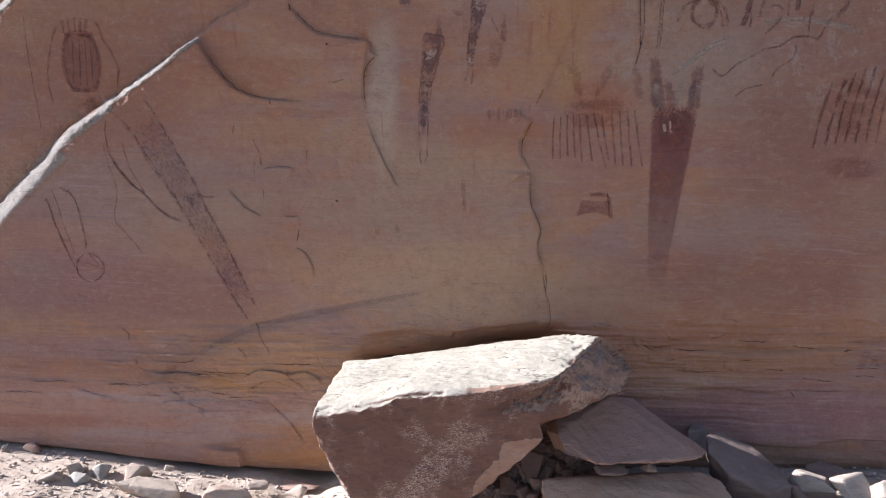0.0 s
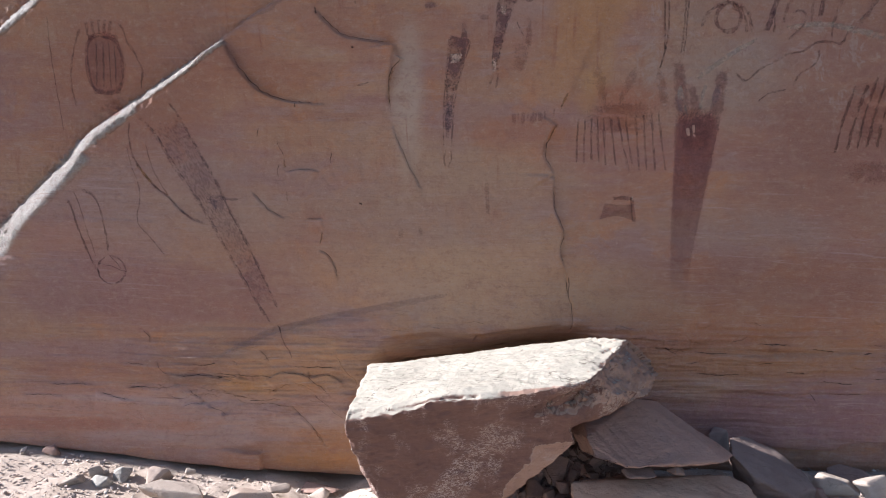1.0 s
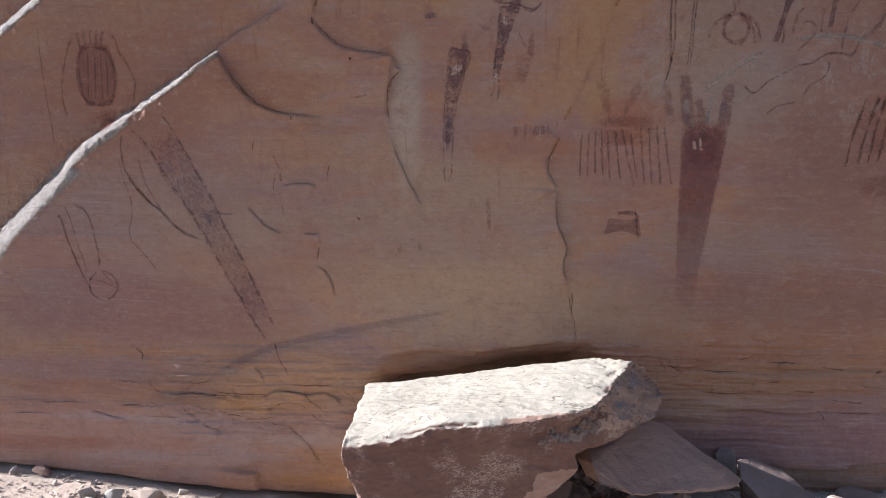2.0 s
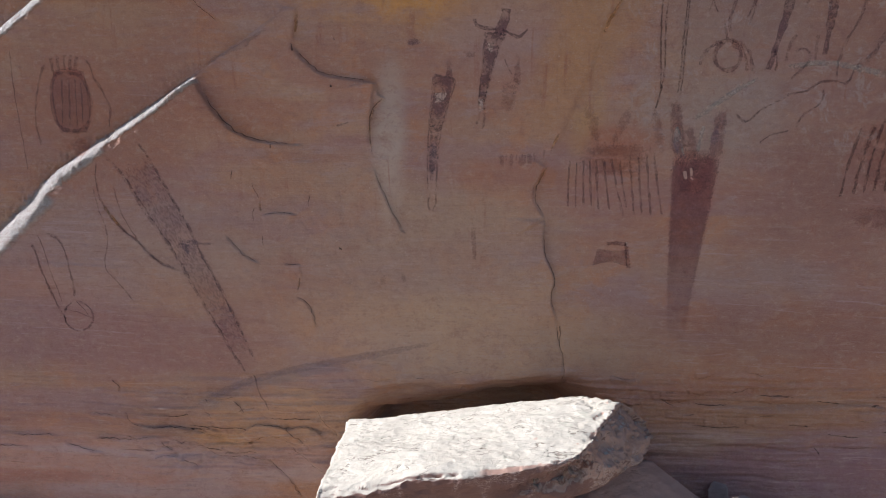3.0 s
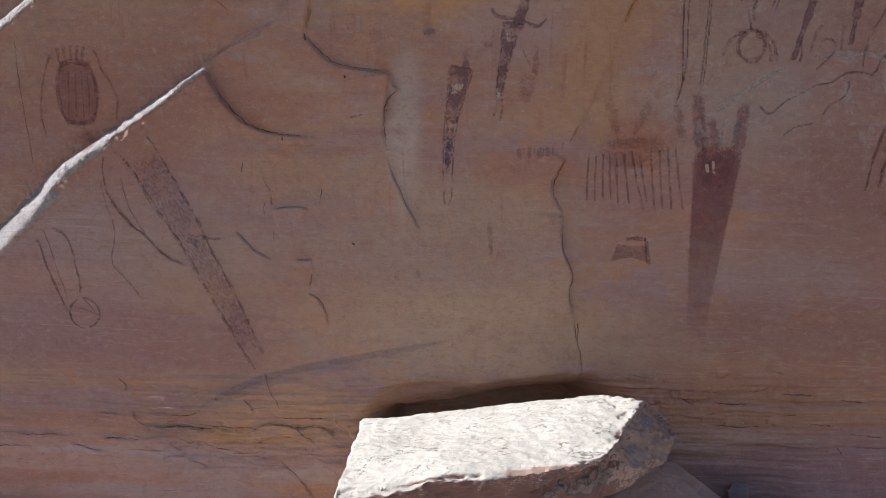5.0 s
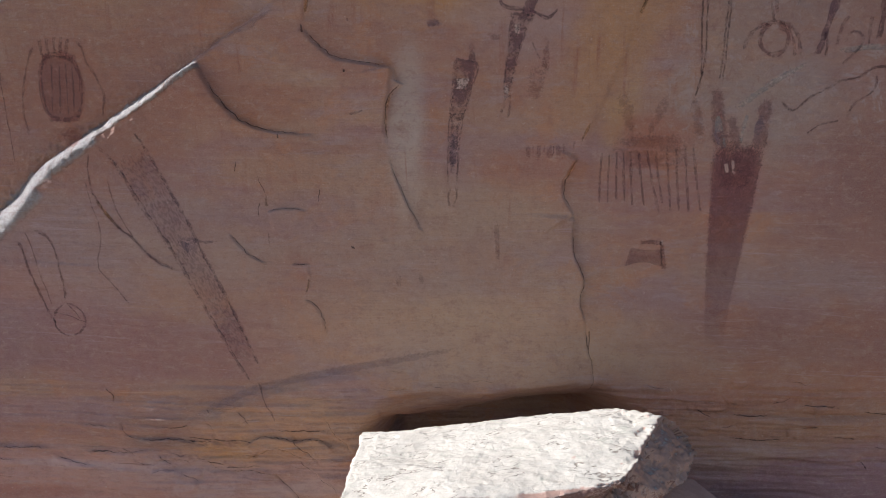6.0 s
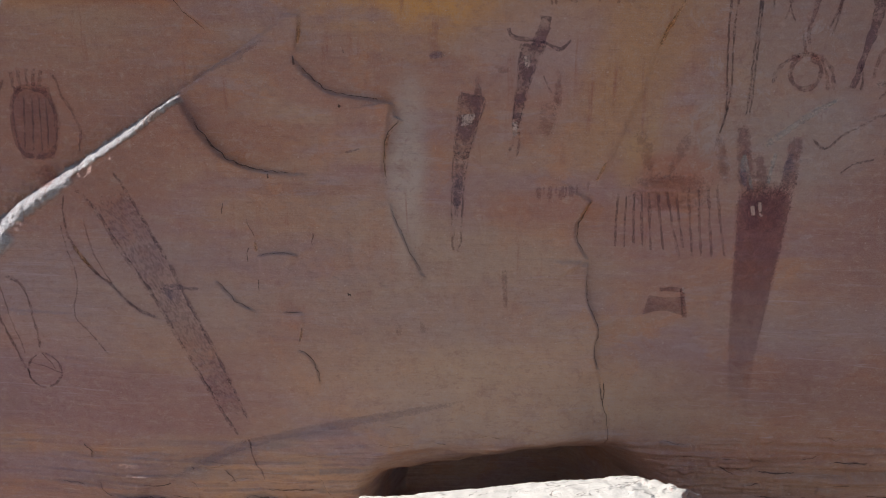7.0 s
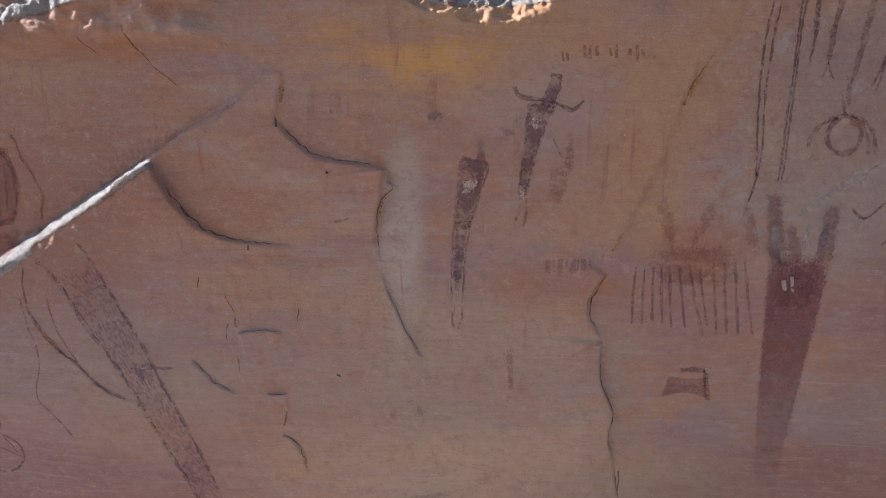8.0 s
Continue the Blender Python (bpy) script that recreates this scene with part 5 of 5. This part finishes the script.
stroke([(0.216, 3.07), (0.224, 2.98), (0.204, 2.915)], 0.016, BROKEN, m)
painted("pale_patch", [(0.230, 3.497), (0.234, 3.430)], [(0.282, 3.497), (0.270, 3.430)], CHIP, m, "pale chipped patch")
painted("pale_patch", [(0.170, 3.125), (0.176, 3.040)], [(0.215, 3.125), (0.212, 3.040)], CHIP, m, "pale chipped patch")

m = motif("smeared_painting", 0, 0, "faint rubbed purple-red paint smear on sandstone")
painted("smear", [(0.301, 3.285), (0.296, 3.135), (0.323, 2.984)], [(0.473, 3.285), (0.477, 3.135), (0.434, 2.991)], HAZE, m)
stroke([(0.453, 3.451), (0.445, 3.322), (0.442, 3.154)], 0.05, HAZE, m)
stroke([(0.354, 3.389), (0.379, 3.33), (0.407, 3.278)], 0.015, FAINT, m)

# comb of upright strokes
m = motif("comb_painting", 0, 0, "row of upright red-brown painted strokes below a faded band")
painted("band", [(0.755, 2.861), (0.788, 2.537)], [(1.515, 2.889), (1.531, 2.558)], SMEAR, m)
for a, b in ([(0.833, 2.714), (0.831, 2.369)], [(0.882, 2.702), (0.888, 2.369)], [(0.929, 2.714), (0.944, 2.389)], [(0.973, 2.714), (1.001, 2.373)], [(1.02, 2.722), (1.055, 2.349)], [(1.073, 2.714), (1.132, 2.346)],
             [(1.12, 2.734), (1.236, 2.301)], [(1.179, 2.734), (1.253, 2.366)], [(1.254, 2.746), (1.313, 2.31)], [(1.314, 2.746), (1.365, 2.318)], [(1.37, 2.746), (1.431, 2.31)], [(1.421, 2.754), (1.512, 2.31)]):
    stroke([a, ((a[0] + b[0]) / 2 - 0.004, (a[1] + b[1]) / 2), b], 0.017, RED, m)
m = motif("hooked_painting", 0, 0, "small dark red hooked shape painted on sandstone")
painted("field", [(1.055, 2.080), (1.166, 2.064), (1.282, 2.070)], [(1.022, 1.950), (1.155, 1.990), (1.294, 1.945)], OVALFILL, m)
stroke([(1.118, 2.112), (1.193, 2.122), (1.274, 2.112)], 0.030, RED, m)
stroke([(1.266, 2.132), (1.281, 2.034), (1.300, 1.932)], 0.026, RED, m)
painted("pale_patch", [(1.258, 2.131), (1.269, 2.098)], [(1.279, 2.131), (1.285, 2.098)], CHIP, m)

# tall tapered shape
m = motif("tall_painting", 0, 0, "tall dark red tapered shape painted on sandstone, paint flaking")
painted("field", [(1.520, 2.84), (1.540, 2.621), (1.553, 2.3), (1.564, 1.968), (1.596, 1.572), (1.618, 1.341), (1.640, 1.05)], [(1.925, 2.84), (1.912, 2.686), (1.862, 2.335), (1.820, 2.004), (1.770, 1.661), (1.758, 1.342), (1.736, 1.05)], WASH, m)
painted("field", [(1.520, 2.80), (1.540, 2.60), (1.551, 2.42)], [(1.922, 2.80), (1.905, 2.62), (1.880, 2.44)], SHOULDER, m)
painted("shoulder", [(1.490, 3.165), (1.510, 2.95), (1.520, 2.68)], [(1.604, 3.150), (1.640, 2.93), (1.690, 2.68)], SHOULDER, m)
painted("shoulder", [(1.815, 3.085), (1.805, 2.93), (1.770, 2.68)], [(1.942, 3.090), (1.938, 2.90), (1.915, 2.68)], SHOULDER, m)
stroke([(1.640, 2.96), (1.684, 2.86), (1.707, 2.70)], 0.07, SHOULDER, m, "prong")
stroke([(1.776, 2.978), (1.738, 2.863), (1.726, 2.716)], 0.025, PALE, m, "pale_streak")
stroke([(1.565, 2.96), (1.600, 2.86), (1.640, 2.70)], 0.022, PALE, m, "pale_streak")
painted("grey_patch", [(1.540, 2.94), (1.545, 2.812)], [(1.600, 2.954), (1.603, 2.812)], PALE, m)
stroke([(1.872, 2.993), (1.845, 2.89), (1.815, 2.745)], 0.06, BLUE, m, "blue_patch")
stroke([(1.56, 2.89), (1.58, 2.80), (1.60, 2.70)], 0.05, BLUE, m, "blue_patch")
painted("pale_patch", [(1.627, 2.632), (1.644, 2.570)], [(1.668, 2.640), (1.678, 2.574)], CHIP, m, "pale chipped patch")
painted("pale_patch", [(1.668, 2.660), (1.689, 2.590)], [(1.708, 2.655), (1.716, 2.600)], CHIP, m, "pale chipped patch")
stroke([(1.690, 2.590), (1.718, 2.57)], 0.024, CHIP, m, "pale_patch")
stroke([(1.263, 3.117), (1.194, 2.965), (1.099, 2.753)], 0.09, HAZE, m, "smear")
stroke([(0.909, 3.155), (0.973, 2.965), (1.047, 2.753)], 0.09, HAZE, m, "smear")
painted("smear", [(1.334, 3.117), (1.378, 2.927), (1.44, 2.715)], [(1.459, 3.117), (1.496, 2.928), (1.527, 2.715)], HAZE, m)

# long double lines from above
m = motif("double_line_painting", 0, 0, "long thin dark brown double lines running down the sandstone")
stroke([(1.467, 4.214), (1.444, 4.069), (1.424, 3.935), (1.416, 3.799), (1.41, 3.66), (1.419, 3.519), (1.428, 3.318), (1.449, 3.141)], 0.013, INK, m)
stroke([(1.507, 4.214), (1.484, 4.069), (1.464, 3.935), (1.453, 3.771), (1.442, 3.604), (1.455, 3.405), (1.458, 3.23), (1.402, 3.006)], 0.013, INK, m)
stroke([(1.603, 4.214), (1.592, 4.07), (1.588, 3.936), (1.579, 3.772), (1.58, 3.633), (1.57, 3.463), (1.569, 3.26), (1.56, 3.127)], 0.013, INK, m)
stroke([(1.626, 4.214), (1.615, 4.07), (1.602, 3.963), (1.593, 3.799), (1.595, 3.633), (1.588, 3.434), (1.587, 3.231), (1.578, 3.127)], 0.013, INK, m)
m = motif("stroke_painting", 0, 0, "thick dark red painted strokes tapering downward on sandstone")
stroke([(1.668, 4.214), (1.672, 4.07), (1.678, 3.909), (1.665, 3.799), (1.658, 3.739)], (0.028, 0.014), DARK, m)
stroke([(1.795, 4.215), (1.792, 4.07), (1.775, 3.963), (1.768, 3.882), (1.759, 3.767)], (0.042, 0.026), RED, m)
stroke([(1.758, 3.778), (1.748, 3.722), (1.731, 3.695)], 0.012, LINE, m)
stroke([(1.758, 3.778), (1.768, 3.722), (1.796, 3.684)], 0.012, LINE, m)
stroke([(1.97, 4.215), (1.951, 4.07), (1.933, 3.936), (1.92, 3.828), (1.903, 3.739), (1.883, 3.67), (1.872, 3.6), (1.886, 3.535)], (0.05, 0.016), RED, m)
stroke([(2.087, 3.964), (2.056, 3.787), (2.033, 3.662), (2.003, 3.583)], (0.026, 0.01), LINE, m)

m = motif("ring_painting", 0, 0, "dark red painted ring under a curved stroke on sandstone")
stroke([(1.874, 3.498), (1.818, 3.476), (1.789, 3.414), (1.81, 3.348), (1.872, 3.311), (1.933, 3.319), (1.975, 3.366), (1.977, 3.425), (1.941, 3.476), (1.87, 3.498)], 0.032, RED, m, "ring")
stroke([(1.693, 3.322), (1.713, 3.407), (1.765, 3.473), (1.865, 3.509), (1.971, 3.487), (2.042, 3.421), (2.071, 3.293)], 0.026, LINE, m)
stroke([(1.964, 3.476), (2.01, 3.403), (2.031, 3.3)], 0.02, FAINT, m)
stroke([(1.844, 3.621), (1.854, 3.549), (1.874, 3.498)], 0.02, LINE, m)
m = motif("stroke_painting", 0, 0, "broad broken dark painted strokes ending in small loops")
stroke([(2.276, 4.035), (2.278, 3.826), (2.265, 3.667), (2.226, 3.541), (2.205, 3.451), (2.187, 3.359), (2.16, 3.293)], (0.065, 0.03), DARK, m)
stroke([(2.205, 3.451), (2.228, 3.377), (2.228, 3.304)], 0.02, LINE, m)
stroke([(2.355, 3.548), (2.314, 3.505), (2.291, 3.432), (2.291, 3.366)], 0.02, FAINT, m)
stroke([(2.339, 3.377), (2.352, 3.44), (2.399, 3.461), (2.447, 3.44), (2.457, 3.388), (2.418, 3.33), (2.361, 3.285), (2.335, 3.248)], 0.022, LINE, m, "loop")
stroke([(2.575, 4.034), (2.575, 3.826), (2.571, 3.649), (2.558, 3.505), (2.549, 3.396)], (0.06, 0.035), DARK, m)
stroke([(2.492, 3.548), (2.49, 3.469), (2.489, 3.377)], 0.024, RED, m)
stroke([(2.43, 3.808), (2.398, 3.762), (2.377, 3.713)], 0.015, LINE, m)
stroke([(1.987, 3.631), (2.034, 3.738), (2.063, 3.826), (2.086, 3.966)], (0.012, 0.026), LINE, m)
m = motif("winding_painting", 0, 0, "thin winding dark painted line on sandstone")
stroke([(2.97, 3.797), (2.897, 3.783), (2.809, 3.79), (2.78, 3.702), (2.75, 3.613), (2.693, 3.523), (2.664, 3.425), (2.648, 3.341), (2.659, 3.249)], 0.02, BROKEN, m)
m = motif("winding_painting", 0, 0, "thick winding dark painted stroke on sandstone")
stroke([(3.045, 3.666), (2.973, 3.591), (2.934, 3.515), (2.89, 3.421), (2.84, 3.366), (2.778, 3.341), (2.757, 3.267), (2.732, 3.223)], (0.05, 0.022), BROKEN, m)
m = motif("winding_painting", 0, 0, "long zigzag red-brown painted line on sandstone")
stroke([(1.957, 3.054), (2.011, 2.985), (2.072, 2.963), (2.141, 3.057), (2.254, 3.099), (2.344, 3.167), (2.46, 3.17), (2.529, 3.237), (2.644, 3.248), (2.732, 3.223), (2.778, 3.285)], 0.02, LINE, m)
m = motif("winding_painting", 0, 0, "short wavy red-brown painted line on sandstone")
stroke([(2.409, 2.925), (2.421, 2.993), (2.467, 3.039), (2.548, 3.08), (2.576, 3.137), (2.572, 3.204)], 0.02, LINE, m)
m = motif("winding_painting", 0, 0, "short faint wavy painted line on sandstone")
stroke([(2.157, 2.817), (2.218, 2.879), (2.275, 2.894), (2.364, 2.913)], 0.018, LINE, m)
m = motif("pale_streak", 0, 0, "pale grey mineral streak across the painted sandstone")
painted("streak", [(2.215, 3.352), (2.434, 3.388), (2.625, 3.396), (2.783, 3.366), (3.14, 3.286)], [(2.222, 3.285), (2.441, 3.33), (2.633, 3.337), (2.791, 3.3), (3.152, 3.204)], PALE, m)
painted("streak", [(1.601, 2.954), (1.712, 3.042), (1.804, 3.106), (1.988, 3.23), (2.155, 3.304)], [(1.682, 2.924), (1.755, 2.993), (1.847, 3.061), (2.012, 3.181), (2.178, 3.267)], PALE, m)

# skylight on the fold and the joint, painted as lilac strokes
m = motif("pale_streak", 0, 0, "painted lilac skylight tint along a shallow fold of the sandstone")
painted("streak", [(-2.30, 0.70), (-2.125, 0.783), (-1.917, 0.945), (-1.671, 1.066), (-1.451, 1.138), (-1.017, 1.243), (-0.375, 1.355), (-0.014, 1.415), (0.25, 1.46)], [(-2.28, 0.685), (-2.09, 0.745), (-1.845, 0.885), (-1.621, 0.984), (-1.401, 1.061), (-0.998, 1.149), (-0.375, 1.275), (-0.014, 1.36), (0.25, 1.42)], SKY_TINT, m)
m = motif("pale_streak", 0, 0, "painted lilac skylight tint along the joint above the sunlit ledge")
stroke([(-1.811, 3.292), (-1.725, 3.393), (-1.528, 3.452), (-1.366, 3.543), (-1.23, 3.616)], (0.045, 0.06), SKY_TINT, m, "streak")

# striped shape at the far side
m = motif("striped_painting", 0, 0, "faded red painted field with dark upright stripes on sandstone")
painted("field", [(2.70, 3.08), (2.754, 2.67), (2.762, 2.425)], [(3.36, 3.10), (3.36, 2.747), (3.35, 2.383)], HAZE, m)
for a, b in ([(2.88, 2.95), (2.773, 2.434)], [(2.965, 2.96), (2.866, 2.458)], [(3.03, 3.02), (2.937, 2.470)], [(3.10, 3.04), (3.011, 2.474)], [(3.165, 3.05), (3.086, 2.473)], [(3.235, 3.03), (3.164, 2.481)], [(3.30, 3.02), (3.241, 2.481)], [(3.37, 3.00), (3.311, 2.481)]):
    stroke([a, ((a[0] + b[0]) / 2 - 0.022, (a[1] + b[1]) / 2), b], 0.026, LINE, m)
painted("smear", [(2.762, 2.425), (2.812, 2.176)], [(3.344, 2.444), (3.361, 2.175)], HAZE, m)

m = motif("dab_painting", 0, 0, "row of faint red finger dabs on sandstone")
for a, b in ([(0.383, 3.824), (0.388, 3.774)], [(0.409, 3.818), (0.411, 3.774)], [(0.495, 3.852), (0.501, 3.783)], [(0.521, 3.852), (0.525, 3.78)], [(0.556, 3.852), (0.562, 3.797)], [(0.627, 3.838), (0.632, 3.797)], [(0.658, 3.857), (0.662, 3.783)], [(0.726, 3.836), (0.728, 3.797)], [(0.76, 3.852), (0.768, 3.775)], [(0.79, 3.83), (0.793, 3.792)]):
    stroke([a, b], 0.02, FAINT, m, "dab")
m = motif("faded_painting", 0, 0, "faint rubbed red marks on sandstone")
for a, b in ([(0.351, 2.771), (0.346, 2.642)], [(0.419, 2.779), (0.415, 2.634)], [(0.487, 2.772), (0.487, 2.643)], [(0.543, 2.772), (0.539, 2.654)], [(0.149, 2.314), (0.17, 1.902)], [(-0.516, 1.908), (-0.505, 1.782)], [(-0.362, 1.921), (-0.354, 1.808)]):
    stroke([a, b], 0.045, HAZE, m, "dab")

# shade of the crevices painted as dark strokes, and iron stain along fresh edges
cliff = bpy.data.objects["wall_north"]
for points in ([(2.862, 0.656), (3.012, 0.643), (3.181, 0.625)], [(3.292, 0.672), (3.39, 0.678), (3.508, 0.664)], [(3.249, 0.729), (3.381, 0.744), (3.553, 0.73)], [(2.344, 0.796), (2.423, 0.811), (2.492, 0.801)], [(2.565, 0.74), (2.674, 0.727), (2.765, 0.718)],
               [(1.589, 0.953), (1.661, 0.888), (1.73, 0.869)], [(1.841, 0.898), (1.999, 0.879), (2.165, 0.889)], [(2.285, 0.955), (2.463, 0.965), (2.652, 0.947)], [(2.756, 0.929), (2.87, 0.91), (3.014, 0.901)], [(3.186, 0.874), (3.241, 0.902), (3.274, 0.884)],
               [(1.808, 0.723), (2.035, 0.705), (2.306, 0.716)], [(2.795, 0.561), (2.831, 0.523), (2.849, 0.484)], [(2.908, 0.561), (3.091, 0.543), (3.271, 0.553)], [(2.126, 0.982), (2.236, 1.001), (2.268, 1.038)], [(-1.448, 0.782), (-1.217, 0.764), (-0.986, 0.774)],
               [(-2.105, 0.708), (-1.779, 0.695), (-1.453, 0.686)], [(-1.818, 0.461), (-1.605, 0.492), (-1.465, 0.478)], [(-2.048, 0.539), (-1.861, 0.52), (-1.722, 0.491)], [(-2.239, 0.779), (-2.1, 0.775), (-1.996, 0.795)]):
    stroke(points, (0.006, 0.010), RECESS_SHADE, cliff, "crevice", "", 1, 0.011)
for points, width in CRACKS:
    stroke(points, (0.9 * width, 0.5 * width), RECESS_SHADE, cliff, "crevice", "", 1, 0.016)
for points in ([(-1.067, 3.709), (-1.083, 3.624), (-1.102, 3.511)], [(-0.481, 3.127), (-0.549, 3.074), (-0.583, 2.99), (-0.593, 2.859), (-0.572, 2.711)], [(0.69, 2.694), (0.629, 2.588), (0.595, 2.508)], [(1.191, 3.867), (1.142, 3.771), (1.065, 3.645), (1.014, 3.546)], [(1.154, 3.775), (1.069, 3.65), (1.001, 3.488)], [(0.773, 2.927), (0.717, 2.83), (0.68, 2.733)],
               [(-1.885, 3.963), (-1.861, 3.855), (-1.827, 3.806)], [(-2.566, 2.42), (-2.487, 2.298), (-2.395, 2.183)], [(-1.399, 2.431), (-1.396, 2.318)], [(-1.121, 1.897), (-1.134, 1.791), (-1.161, 1.728)]):
    stroke(points, 0.022, RUST, cliff, "rust_stain", "", 1)

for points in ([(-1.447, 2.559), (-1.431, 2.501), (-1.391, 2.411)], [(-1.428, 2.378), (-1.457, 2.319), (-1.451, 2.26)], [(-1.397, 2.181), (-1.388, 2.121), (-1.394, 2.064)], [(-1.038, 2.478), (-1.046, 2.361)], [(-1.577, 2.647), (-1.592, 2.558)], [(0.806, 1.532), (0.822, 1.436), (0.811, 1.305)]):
    stroke(points, (0.007, 0.005), RECESS_SHADE, cliff, "crevice", "", 1, 0.011)

# small pits painted as dark dabs, and rubbed colour that belongs to no drawing
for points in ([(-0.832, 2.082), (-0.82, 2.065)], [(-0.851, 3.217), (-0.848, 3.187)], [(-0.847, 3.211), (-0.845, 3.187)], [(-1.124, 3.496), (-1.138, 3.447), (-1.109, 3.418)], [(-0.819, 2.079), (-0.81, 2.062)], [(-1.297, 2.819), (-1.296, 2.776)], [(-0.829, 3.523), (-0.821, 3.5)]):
    stroke([points[0], ((points[0][0] + points[-1][0]) / 2, (points[0][1] + points[-1][1]) / 2), points[-1]], 0.010, RECESS_SHADE, cliff, "pit")
m = motif("rubbed_colour", 0, 0, "faint blue-grey and orange rubbed colour on sandstone")
stroke([(-0.355, 3.484), (-0.277, 3.499), (-0.192, 3.506)], 0.05, BLUE, m)
painted("patch", [(0.053, 3.44), (0.073, 3.381)], [(0.174, 3.455), (0.167, 3.389)], HAZE, m)
stroke([(-0.859, 2.932), (-0.779, 2.944), (-0.711, 2.967)], 0.02, BLUE, m)
for a, b in ([(0.38, 2.76), (0.378, 2.674)], [(0.451, 2.768), (0.45, 2.666)], [(0.512, 2.76), (0.51, 2.666)], [(0.579, 2.776), (0.578, 2.682)], [(0.646, 2.791), (0.645, 2.713)]):
    stroke([a, b], 0.014, HAZE, m, "dab")
